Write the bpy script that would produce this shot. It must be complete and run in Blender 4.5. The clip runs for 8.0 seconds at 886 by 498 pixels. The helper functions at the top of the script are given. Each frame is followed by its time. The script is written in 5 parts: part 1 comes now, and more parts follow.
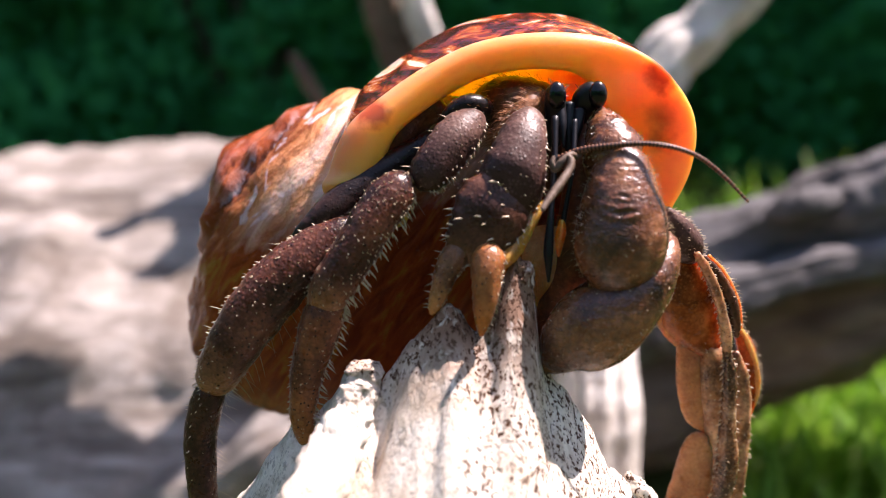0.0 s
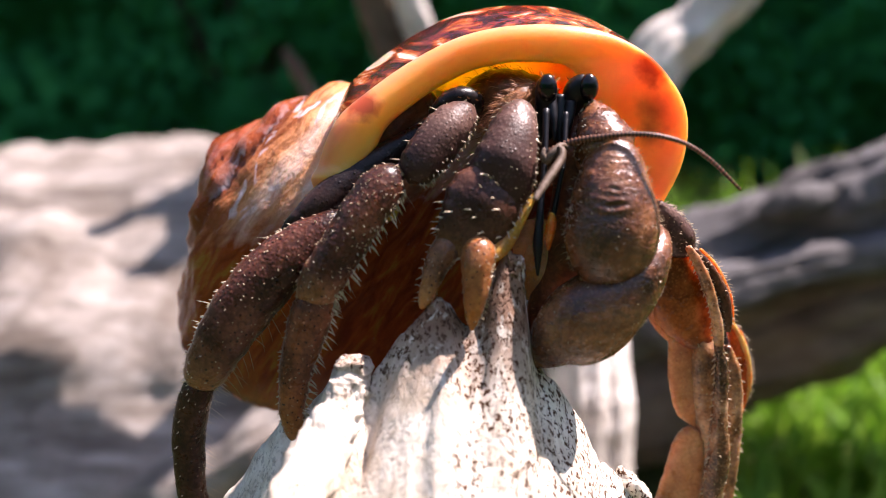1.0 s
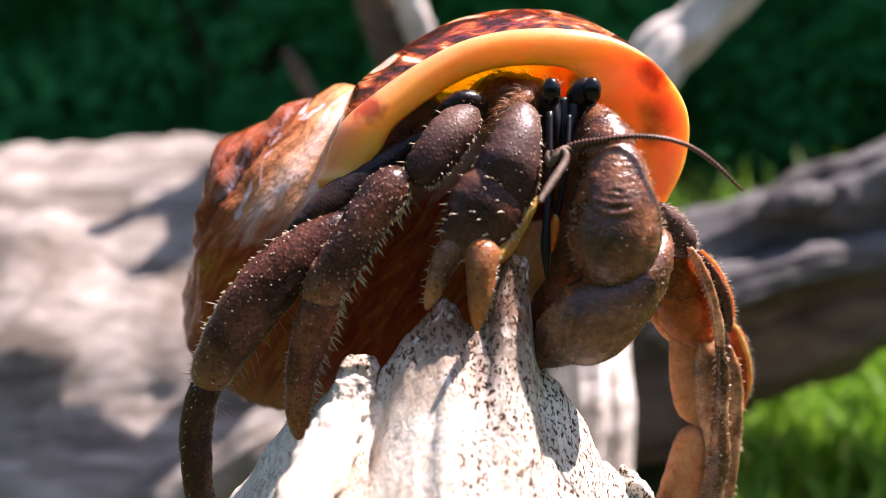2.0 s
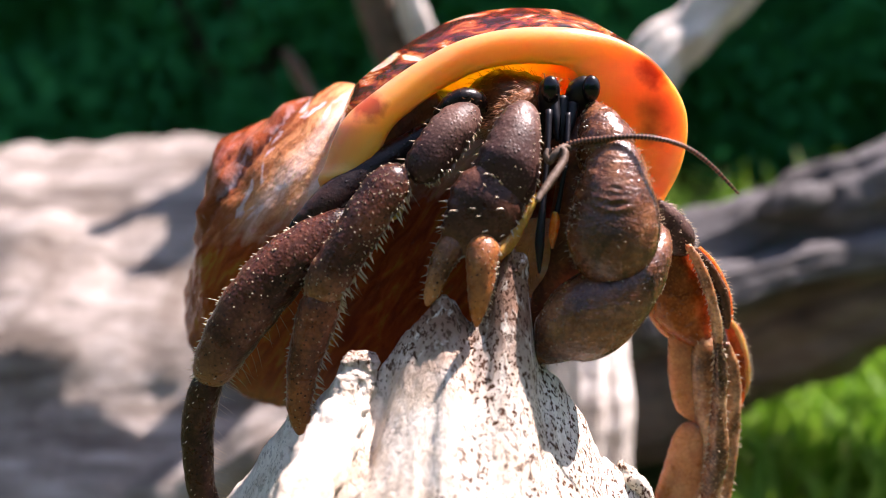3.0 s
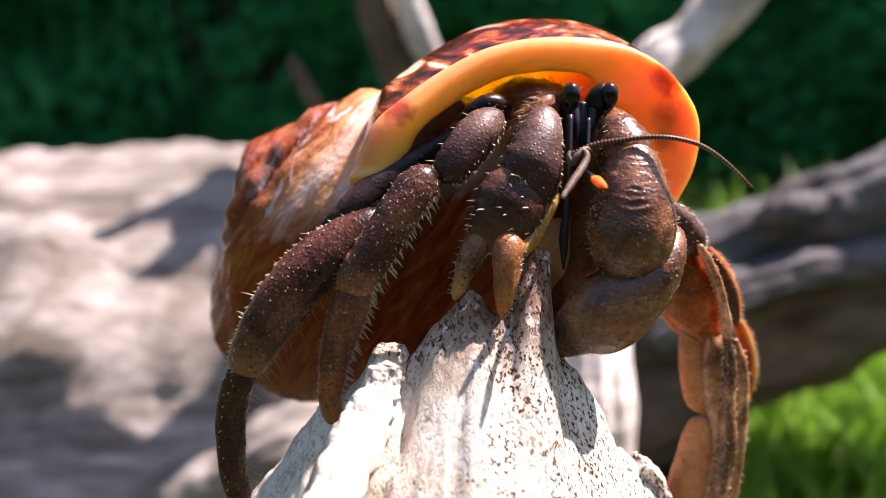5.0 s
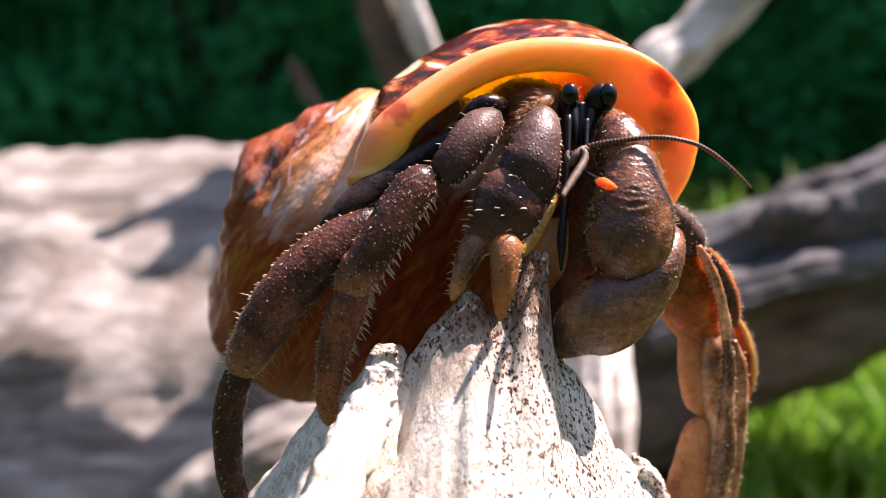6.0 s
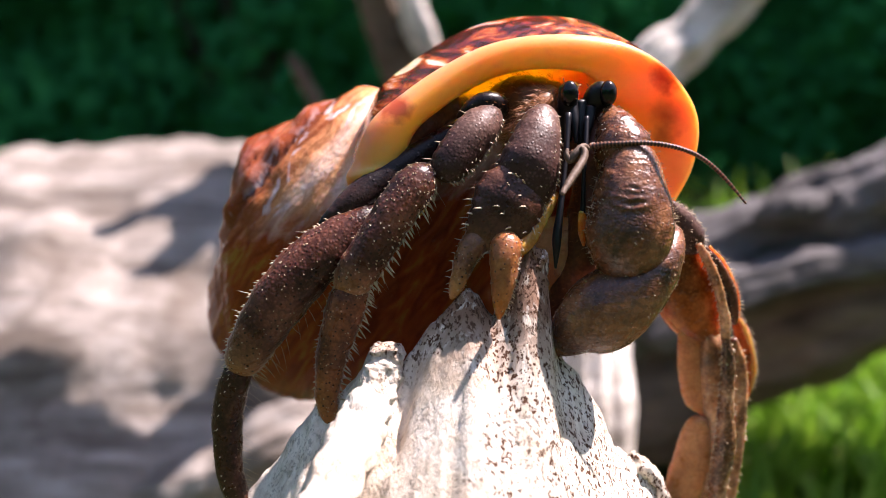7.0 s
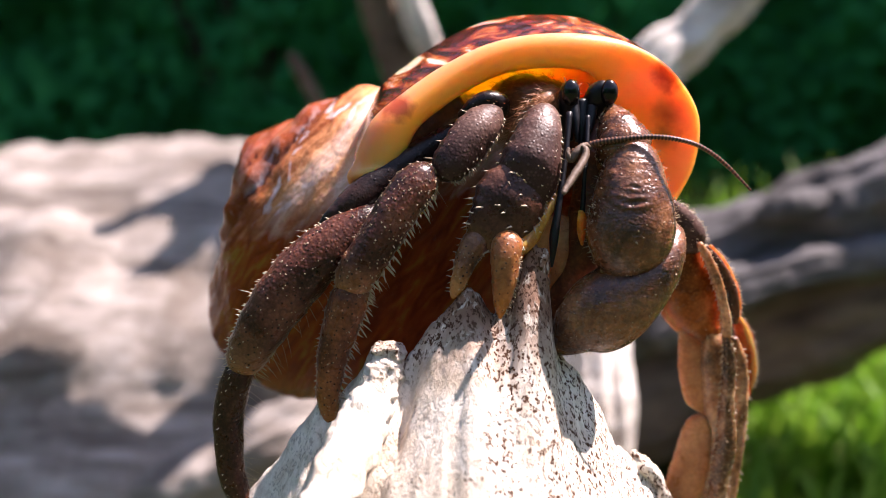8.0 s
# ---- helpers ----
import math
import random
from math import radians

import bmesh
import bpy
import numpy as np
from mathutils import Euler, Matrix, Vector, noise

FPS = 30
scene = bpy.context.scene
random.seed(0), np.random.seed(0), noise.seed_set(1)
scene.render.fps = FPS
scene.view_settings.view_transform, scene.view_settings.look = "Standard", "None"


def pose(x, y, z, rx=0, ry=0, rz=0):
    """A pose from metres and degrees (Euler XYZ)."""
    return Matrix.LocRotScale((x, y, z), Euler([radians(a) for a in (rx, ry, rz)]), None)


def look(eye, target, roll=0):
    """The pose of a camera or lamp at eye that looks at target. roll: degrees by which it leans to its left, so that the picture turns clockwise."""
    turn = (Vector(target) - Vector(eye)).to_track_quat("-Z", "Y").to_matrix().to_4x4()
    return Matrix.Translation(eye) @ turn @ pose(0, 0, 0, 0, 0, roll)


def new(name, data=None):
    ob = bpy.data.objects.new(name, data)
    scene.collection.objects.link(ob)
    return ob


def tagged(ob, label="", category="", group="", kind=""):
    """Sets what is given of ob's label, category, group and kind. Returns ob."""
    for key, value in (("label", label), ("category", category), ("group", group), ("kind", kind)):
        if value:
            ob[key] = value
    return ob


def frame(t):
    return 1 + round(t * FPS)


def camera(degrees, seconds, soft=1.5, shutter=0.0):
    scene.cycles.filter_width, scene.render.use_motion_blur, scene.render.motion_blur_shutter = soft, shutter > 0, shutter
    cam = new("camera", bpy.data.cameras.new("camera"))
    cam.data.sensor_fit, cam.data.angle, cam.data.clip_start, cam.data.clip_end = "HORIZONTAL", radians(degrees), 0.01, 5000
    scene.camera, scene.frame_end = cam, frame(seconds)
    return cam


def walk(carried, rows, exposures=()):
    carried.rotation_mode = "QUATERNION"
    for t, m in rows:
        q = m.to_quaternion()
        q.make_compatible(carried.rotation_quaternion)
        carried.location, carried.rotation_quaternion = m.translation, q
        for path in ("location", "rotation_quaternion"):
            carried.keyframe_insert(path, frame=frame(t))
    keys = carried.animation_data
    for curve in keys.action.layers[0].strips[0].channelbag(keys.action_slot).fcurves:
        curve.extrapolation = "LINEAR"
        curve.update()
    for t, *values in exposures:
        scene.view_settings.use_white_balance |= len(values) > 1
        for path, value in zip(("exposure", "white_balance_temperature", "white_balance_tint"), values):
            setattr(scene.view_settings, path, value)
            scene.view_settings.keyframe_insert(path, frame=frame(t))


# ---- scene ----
# Lengths below are in millimetres; MM turns them into metres.
MM = 0.001
PATH = [
    (0, (0.00327, -0.05669, 0.11299), (0.00196, 0.00406, 0.10070), -0.94),
    (0.5, (0.00362, -0.05665, 0.11290), (0.00260, 0.00407, 0.10037), -0.91),
    (1, (0.00365, -0.05637, 0.11259), (0.00280, 0.00434, 0.10007), -0.90),
    (1.5, (0.00314, -0.05661, 0.11294), (0.00245, 0.00409, 0.10035), -0.89),
    (3, (0.00310, -0.05742, 0.11266), (0.00244, 0.00329, 0.10014), -0.85),
    (3.5, (0.00231, -0.05821, 0.11244), (0.00184, 0.00256, 0.10017), -0.77),
    (4, (0.00028, -0.06025, 0.11219), (0.00010, 0.00058, 0.10024), -0.64),
    (4.5, (0.00021, -0.06030, 0.11220), (0.00018, 0.00057, 0.10045), -0.49),
    (6, (0.00045, -0.06005, 0.11214), (0.00045, 0.00086, 0.10057), -0.34),
    (6.5, (0.00056, -0.05997, 0.11211), (0.00050, 0.00091, 0.10039), -0.34),
    (7, (0.00057, -0.05999, 0.11229), (0.00049, 0.00085, 0.10037), -0.35),
    (7.5, (0.00078, -0.05993, 0.11219), (0.00064, 0.00089, 0.10013), -0.36),
    (8, (0.00049, -0.05998, 0.11240), (0.00040, 0.00083, 0.10028), -0.34),
]
cam = camera(68.0, 8.0, 0.8)
cam.data.dof.use_dof = True
cam.data.dof.focus_distance = 0.0565
cam.data.dof.aperture_fstop = 16.0
walk(cam, [(t, look(eye, target, roll)) for t, eye, target, roll in PATH], [(0, 1.58, 6600, 24), (8, 1.58, 6600, 24)])

# ---- light ----
SUN = Vector((0.46, 0.14, 0.87)).normalized()
world = bpy.data.worlds.new("sky")
scene.world = world
world.use_nodes = True
wn = world.node_tree
sky = wn.nodes.new("ShaderNodeTexSky")
sky.sky_type, sky.sun_disc = "NISHITA", False
sky.sun_elevation = math.asin(SUN.z)
sky.sun_rotation = math.atan2(SUN.x, SUN.y)
wn.links.new(sky.outputs[0], wn.nodes["Background"].inputs[0])
wn.nodes["Background"].inputs[1].default_value = 0.10
lamp = bpy.data.lights.new("sun", "SUN")
lamp.energy, lamp.angle, lamp.color = 5.0, radians(0.55), (1.0, 0.95, 0.90)
sun = new("sun", lamp)
sun.matrix_world = look(SUN * 3, (0, 0, 0))


# ---- materials ----
def mat(name, rough=0.5, spec=0.5):
    m = bpy.data.materials.new(name)
    m.use_nodes = True
    b = m.node_tree.nodes["Principled BSDF"]
    b.inputs["Roughness"].default_value = rough
    b.inputs["Specular IOR Level"].default_value = spec
    return m, m.node_tree, b


def place(nt, scale=(1, 1, 1), turn=(0, 0, 0)):
    """Object coordinates in millimetres, stretched."""
    tc, rot, mp = nt.nodes.new("ShaderNodeTexCoord"), nt.nodes.new("ShaderNodeMapping"), nt.nodes.new("ShaderNodeMapping")
    rot.inputs["Rotation"].default_value = [radians(a) for a in turn]
    mp.inputs["Scale"].default_value = [1000 * s for s in scale]
    nt.links.new(tc.outputs["Object"], rot.inputs["Vector"])
    nt.links.new(rot.outputs[0], mp.inputs["Vector"])
    return mp.outputs[0]


def along(nt):
    """0 at the root of a limb segment, 1 at its tip."""
    a = nt.nodes.new("ShaderNodeAttribute")
    a.attribute_name = "along"
    return a.outputs["Fac"]


def grain(nt, vec, scale, detail=4, rough=0.6, distort=0.0):
    n = nt.nodes.new("ShaderNodeTexNoise")
    n.inputs["Scale"].default_value, n.inputs["Detail"].default_value = scale, detail
    n.inputs["Roughness"].default_value, n.inputs["Distortion"].default_value = rough, distort
    nt.links.new(vec, n.inputs["Vector"])
    return n.outputs["Fac"]


def cells(nt, vec, scale, feature="F1"):
    n = nt.nodes.new("ShaderNodeTexVoronoi")
    n.feature = feature
    n.inputs["Scale"].default_value = scale
    nt.links.new(vec, n.inputs["Vector"])
    return n.outputs["Distance"]


def ramp(nt, fac, stops):
    r = nt.nodes.new("ShaderNodeValToRGB")
    el = r.color_ramp.elements
    while len(el) < len(stops):
        el.new(0.5)
    for e, (pos, col) in zip(el, stops):
        e.position = pos
        e.color = (*col, 1) if not isinstance(col, float) else (col, col, col, 1)
    nt.links.new(fac, r.inputs[0])
    return r.outputs[0]


def blend(nt, fac, a, b, kind="MIX"):
    x = nt.nodes.new("ShaderNodeMix")
    x.data_type, x.blend_type = "RGBA", kind
    for sock, v in ((x.inputs[0], fac), (x.inputs[6], a), (x.inputs[7], b)):
        if isinstance(v, (int, float)):
            sock.default_value = v
        elif isinstance(v, tuple):
            sock.default_value = (*v, 1)
        else:
            nt.links.new(v, sock)
    return x.outputs[2]


def relief(nt, b, height, depth, strength=1.0, below=None):
    n = nt.nodes.new("ShaderNodeBump")
    n.inputs["Distance"].default_value, n.inputs["Strength"].default_value = depth * MM, strength
    nt.links.new(height, n.inputs["Height"])
    if below is not None:
        nt.links.new(below, n.inputs["Normal"])
    nt.links.new(n.outputs[0], b.inputs["Normal"])
    return n.outputs[0]


def chitin(name, dark, light, edge, pits=0.8, rough=0.34, sss=0.0, tip=None, tip_at=0.66, deep=1.2, warts=0.04, bump=0.05, gloss=0.4, wrinkle=0.0, beading=0.03, root=None, dotting=1.8):
    """Crab shell: smooth and softly mottled, with dark pits and pale granules; tip: the colour of a segment's far end."""
    m, nt, b = mat(name, rough, gloss)
    v = place(nt)
    big, mid, fine = grain(nt, v, 0.26, 4, 0.55, 0.6), grain(nt, v, 1.0, 4, 0.6, 0.4), grain(nt, v, 5.0, 4, 0.6)
    col = ramp(nt, big, [(0.34, dark), (0.50, light), (0.68, edge)])
    col = blend(nt, ramp(nt, mid, [(0.46, 0.0), (0.66, 0.55)]), col, dark)
    col = blend(nt, ramp(nt, fine, [(0.50, 0.0), (0.72, 0.30)]), col, edge)
    if tip:
        wob = blend(nt, 0.16, along(nt), big)
        col = blend(nt, ramp(nt, wob, [(tip_at, 0.0), (tip_at + 0.22, 0.9)]), col, tip)
    if root:
        col = blend(nt, ramp(nt, blend(nt, 0.16, along(nt), big), [(0.16, 1.0), (0.42, 0.0)]), col, root)
    dots, beads = cells(nt, v, dotting), cells(nt, v, 2.7)
    col = blend(nt, ramp(nt, beads, [(0.16, 0.22), (0.40, 0.0)]), col, edge)
    col = blend(nt, ramp(nt, beads, [(0.50, 0.0), (0.72, 0.30)]), col, dark)
    if pits:
        col = blend(nt, ramp(nt, dots, [(0.15, pits), (0.22, 0.0)]), col, tuple(c * 0.2 for c in dark))
        aside = nt.nodes.new("ShaderNodeVectorMath")
        aside.inputs[1].default_value = (7.3, 3.1, 5.7)
        nt.links.new(v, aside.inputs[0])
        grit = cells(nt, aside.outputs[0], 1.1)
        col = blend(nt, ramp(nt, grit, [(0.07, 0.8 * pits), (0.12, 0.0)]), col, tuple(min(0.6, 1.6 * c + 0.08) for c in edge))
    nt.links.new(col, b.inputs["Base Color"])
    nt.links.new(ramp(nt, mid, [(0.35, max(0.08, rough - 0.10)), (0.7, rough + 0.12)]), b.inputs["Roughness"])
    low = relief(nt, b, ramp(nt, dots, [(0.0, 1.0), (0.26, 0.0)]), warts)
    low = relief(nt, b, ramp(nt, beads, [(0.0, 1.0), (0.55, 0.0)]), beading, 0.9, low)
    low = relief(nt, b, mid, bump, 0.9, low)
    low = relief(nt, b, fine, bump * 0.5, 0.9, low)
    if wrinkle:
        relief(nt, b, grain(nt, place(nt, (0.45, 0.45, 1.3)), 1.3, 4, 0.6, 1.2), wrinkle, 0.9, low)
    if sss:
        b.inputs["Subsurface Weight"].default_value = sss
        b.inputs["Subsurface Radius"].default_value = (1.0, 0.4, 0.15)
        b.inputs["Subsurface Scale"].default_value = deep * MM
    return m


def wood(name, pale, mid, dark, along, speck=1.0, fine=1.0, speck_size=1.0, side=None, top=None):
    """Bleached driftwood: grain along one axis, pores, stains."""
    m, nt, b = mat(name, 0.8, 0.25)
    st = [1.0, 1.0, 1.0]
    st[along] = 0.16
    v, g = place(nt), place(nt, tuple(st))
    broad = grain(nt, v, 0.09 * fine, 5, 0.6, 0.4)
    lines = grain(nt, g, 0.9 * fine, 5, 0.7, 0.5)
    col = ramp(nt, broad, [(0.3, mid), (0.52, pale), (0.75, tuple(0.5 * (p + q) for p, q in zip(pale, mid)))])
    col = blend(nt, ramp(nt, lines, [(0.42, 0.0), (0.62, 0.65)]), col, mid)
    streak = grain(nt, g, 0.22 * fine, 4, 0.6, 0.8)
    col = blend(nt, ramp(nt, streak, [(0.47, 0.0), (0.64, 0.8 if fine < 1 else 0.25)]), col, tuple(0.55 * c for c in mid))
    dot = cells(nt, place(nt, tuple(0.45 + 0.55 * s for s in st)), 5.4 * speck_size)
    jag = grain(nt, place(nt, tuple(0.40 + 0.60 * s for s in st)), 3.6 * speck_size, 4, 0.65)
    pore = blend(nt, 0.82, ramp(nt, dot, [(0.0, 1.0), (0.75, 0.0)]), jag)
    where = ramp(nt, grain(nt, v, 0.16 * fine, 3, 0.5), [(0.43, 0.05), (0.53, 1.0)])
    if side:
        sep, span = nt.nodes.new("ShaderNodeSeparateXYZ"), nt.nodes.new("ShaderNodeMapRange")
        nt.links.new(v, sep.inputs[0])
        nt.links.new(sep.outputs[0], span.inputs[0])
        span.inputs[1].default_value, span.inputs[2].default_value = side
        high = nt.nodes.new("ShaderNodeMapRange")
        nt.links.new(sep.outputs[2], high.inputs[0])
        high.inputs[1].default_value, high.inputs[2].default_value = top
        where = blend(nt, 0.62, where, blend(nt, 1.0, span.outputs[0], high.outputs[0], "LIGHTEN"))
        where = ramp(nt, where, [(0.30, 0.08), (0.60, 1.0)])
        # dark grain towards the top, with the shade around the peak painted in
        shaded_grain = blend(nt, 1.0, ramp(nt, grain(nt, g, 1.1, 4, 0.65, 0.6), [(0.34, 0.0), (0.47, 0.9)]), high.outputs[0], "MULTIPLY")
        col = blend(nt, shaded_grain, col, tuple(2.2 * c for c in dark))
    mask = blend(nt, 1.0, ramp(nt, pore, [(0.506, 0.0), (0.530, speck)]), where, "MULTIPLY")
    col = blend(nt, mask, col, dark)
    nt.links.new(col, b.inputs["Base Color"])
    one = relief(nt, b, lines, 0.5 / fine, 0.8)
    relief(nt, b, ramp(nt, mask, [(0.0, 1.0), (0.8, 0.0)]), 0.25 / speck_size, 0.9, one)
    return m


def leafy(name, dark, light, rough=0.55, gloss=0.3):
    m, nt, b = mat(name, rough, gloss)
    geo = nt.nodes.new("ShaderNodeNewGeometry")
    col = ramp(nt, geo.outputs["Random Per Island"], [(0.0, dark), (1.0, light)])
    tone = grain(nt, place(nt), 0.012, 3)
    col = blend(nt, ramp(nt, tone, [(0.35, 0.0), (0.65, 0.7)]), col, dark)
    nt.links.new(col, b.inputs["Base Color"])
    tr = nt.nodes.new("ShaderNodeBsdfTranslucent")
    nt.links.new(col, tr.inputs[0])
    mx = nt.nodes.new("ShaderNodeMixShader")
    mx.inputs[0].default_value = 0.5
    nt.links.new(b.outputs[0], mx.inputs[1])
    nt.links.new(tr.outputs[0], mx.inputs[2])
    nt.links.new(mx.outputs[0], nt.nodes["Material Output"].inputs[0])
    return m


def shell_outer(name):
    """Glossy shell: colours follow the whorls, with brown flames and pale flecks drawn out along them."""
    m, nt, b = mat(name, 0.22, 0.24)
    v = place(nt)
    ends = []
    for title in ("across", "lengthwise"):
        a = nt.nodes.new("ShaderNodeAttribute")
        a.attribute_name = title
        ends.append(a.outputs["Fac"])

    def whorl(u, w, shift=0.0):
        put, mp = nt.nodes.new("ShaderNodeCombineXYZ"), nt.nodes.new("ShaderNodeMapping")
        nt.links.new(ends[0], put.inputs[0])
        nt.links.new(ends[1], put.inputs[1])
        mp.inputs["Scale"].default_value = (u, w, 1)
        mp.inputs["Location"].default_value = (0, 0, shift)
        nt.links.new(put.outputs[0], mp.inputs["Vector"])
        return mp.outputs[0]

    flame = grain(nt, whorl(0.9, 0.30), 0.8, 4, 0.6, 0.9)
    where = nt.nodes.new("ShaderNodeMath")
    where.operation = "MULTIPLY_ADD"
    where.inputs[1].default_value = 2.2
    nt.links.new(flame, where.inputs[0])
    nt.links.new(ends[0], where.inputs[2])
    span = nt.nodes.new("ShaderNodeMapRange")
    span.inputs[1].default_value, span.inputs[2].default_value = -8.9, 6.1
    nt.links.new(where.outputs[0], span.inputs[0])
    col = ramp(nt, span.outputs[0], [(0.0, (0.92, 0.61, 0.47)), (0.16, (0.90, 0.53, 0.36)), (0.26, (0.82, 0.36, 0.16)), (0.36, (0.90, 0.59, 0.46)), (0.46, (0.74, 0.32, 0.14)),
                                     (0.60, (0.46, 0.14, 0.045)), (0.645, (0.095, 0.023, 0.008)), (0.675, (0.095, 0.023, 0.008)), (0.71, (0.27, 0.058, 0.021)), (0.78, (0.40, 0.12, 0.055)), (0.90, (0.29, 0.055, 0.022)), (1.0, (0.22, 0.036, 0.013))])
    dark = grain(nt, whorl(1.1, 0.22, 7), 0.9, 4, 0.6, 0.7)
    mask = blend(nt, 1.0, ramp(nt, dark, [(0.49, 0.0), (0.55, 0.85)]), ramp(nt, span.outputs[0], [(0.34, 0.05), (0.58, 0.95)]), "MULTIPLY")
    col = blend(nt, mask, col, (0.24, 0.052, 0.012))
    pale = grain(nt, whorl(0.8, 0.34, 15), 0.75, 3, 0.55, 0.6)
    mask = blend(nt, 1.0, ramp(nt, pale, [(0.56, 0.0), (0.62, 0.7)]), ramp(nt, span.outputs[0], [(0.30, 0.4), (0.48, 1.0), (0.62, 0.8), (0.72, 0.10)]), "MULTIPLY")
    col = blend(nt, mask, col, (0.82, 0.68, 0.69))
    # rust underside, with its shade and deep red glow painted in by height
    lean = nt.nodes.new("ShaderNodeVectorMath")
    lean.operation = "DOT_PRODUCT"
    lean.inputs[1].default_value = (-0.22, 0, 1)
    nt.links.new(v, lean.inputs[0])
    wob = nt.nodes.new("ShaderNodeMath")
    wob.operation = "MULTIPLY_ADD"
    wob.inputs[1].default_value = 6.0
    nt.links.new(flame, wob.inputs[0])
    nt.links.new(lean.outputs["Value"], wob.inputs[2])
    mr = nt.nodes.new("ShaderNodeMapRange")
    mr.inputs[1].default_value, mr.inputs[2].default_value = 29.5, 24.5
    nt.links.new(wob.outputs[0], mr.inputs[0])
    shaded_under = ramp(nt, dark, [(0.30, (0.34, 0.13, 0.016)), (0.44, (0.32, 0.052, 0.008)), (0.66, (0.18, 0.022, 0.005))])
    col = blend(nt, mr.outputs[0], col, shaded_under)
    nt.links.new(col, b.inputs["Base Color"])
    fine = grain(nt, v, 1.6, 4, 0.6)
    nt.links.new(ramp(nt, fine, [(0.3, 0.08), (0.7, 0.28)]), b.inputs["Roughness"])
    one = relief(nt, b, grain(nt, whorl(1.0, 0.3), 1.8, 3, 0.5), 0.36, 0.8)
    relief(nt, b, fine, 0.16, 0.7, one)
    b.inputs["Subsurface Weight"].default_value = 0.35
    b.inputs["Subsurface Radius"].default_value = (1.0, 0.5, 0.25)
    b.inputs["Subsurface Scale"].default_value = 2.2 * MM
    return m


def shell_crown(name):
    """The back of the last whorl: dark red flames with cream flecks."""
    m, nt, b = mat(name, 0.2, 0.55)
    v, st = place(nt), place(nt, (0.42, 0.22, 0.9))
    flame = grain(nt, st, 0.55, 4, 0.6, 1.4)
    col = ramp(nt, flame, [(0.42, (0.055, 0.008, 0.007)), (0.52, (0.20, 0.022, 0.010)), (0.60, (0.50, 0.13, 0.03)), (0.68, (0.80, 0.62, 0.48))])
    nt.links.new(col, b.inputs["Base Color"])
    relief(nt, b, grain(nt, st, 1.4, 3), 0.5, 0.8)
    b.inputs["Subsurface Weight"].default_value = 0.6
    b.inputs["Subsurface Radius"].default_value = (1.0, 0.4, 0.1)
    b.inputs["Subsurface Scale"].default_value = 4.0 * MM
    return m


def shell_lip(name, spots):
    """Waxy lip that lets light through: peach at the rim, deep orange in the hollow, with rust-brown blotches at the given places."""
    m, nt, b = mat(name, 0.36, 0.4)
    v = place(nt)
    soft = grain(nt, v, 0.16, 3, 0.5)
    way = blend(nt, 0.14, along(nt), soft)
    col = ramp(nt, way, [(0.05, (0.92, 0.28, 0.14)), (0.20, (0.93, 0.31, 0.125)), (0.29, (0.96, 0.46, 0.09)), (0.42, (0.97, 0.60, 0.07)), (0.58, (0.98, 0.68, 0.12)), (0.85, (0.98, 0.66, 0.10))])
    col = blend(nt, ramp(nt, grain(nt, v, 0.5, 4, 0.6, 0.8), [(0.5, 0.0), (0.75, 0.3)]), col, (0.80, 0.29, 0.07))
    rough_edge = grain(nt, v, 0.9, 3, 0.5)
    for k, (x, y, z, r) in enumerate(spots):
        d = nt.nodes.new("ShaderNodeVectorMath")
        d.operation = "DISTANCE"
        d.inputs[1].default_value = (x, y, z)
        nt.links.new(v, d.inputs[0])
        off = nt.nodes.new("ShaderNodeMath")
        off.operation = "MULTIPLY_ADD"
        off.inputs[1].default_value, off.inputs[2].default_value = 1.8, -0.9
        nt.links.new(rough_edge, off.inputs[0])
        add = nt.nodes.new("ShaderNodeMath")
        nt.links.new(d.outputs["Value"], add.inputs[0])
        nt.links.new(off.outputs[0], add.inputs[1])
        mr = nt.nodes.new("ShaderNodeMapRange")
        mr.inputs[1].default_value, mr.inputs[2].default_value = r, r * (0.4 if k < 2 else 0.0)
        mr.inputs[4].default_value = 0.9 if k < 2 else 0.7
        nt.links.new(add.outputs[0], mr.inputs[0])
        col = blend(nt, mr.outputs[0], col, (0.32, 0.040, 0.008))
    nt.links.new(col, b.inputs["Base Color"])
    relief(nt, b, grain(nt, v, 0.8, 3), 0.08, 0.5)
    b.inputs["Subsurface Weight"].default_value = 1.0
    b.inputs["Subsurface Radius"].default_value = (1.0, 0.72, 0.28)
    b.inputs["Subsurface Scale"].default_value = 4.0 * MM
    return m


def plain(name, colour, rough, spec=0.5, depth=0.05, scale=3.0):
    m, nt, b = mat(name, rough, spec)
    f = grain(nt, place(nt), scale, 4)
    nt.links.new(ramp(nt, f, [(0.3, tuple(0.65 * c for c in colour)), (0.7, colour)]), b.inputs["Base Color"])
    relief(nt, b, f, depth)
    return m


CLAW = chitin("claw_shell", (0.036, 0.012, 0.005), (0.150, 0.050, 0.021), (0.36, 0.150, 0.064), 0.4, 0.27, wrinkle=0.12, gloss=0.5, beading=0.03)
LEG = chitin("leg_shell", (0.030, 0.009, 0.006), (0.098, 0.030, 0.018), (0.22, 0.076, 0.043), 0.8, 0.34, 0.35, tip=(0.48, 0.20, 0.080), tip_at=0.60, deep=0.9, beading=0.05, root=(0.018, 0.008, 0.007), gloss=0.26)
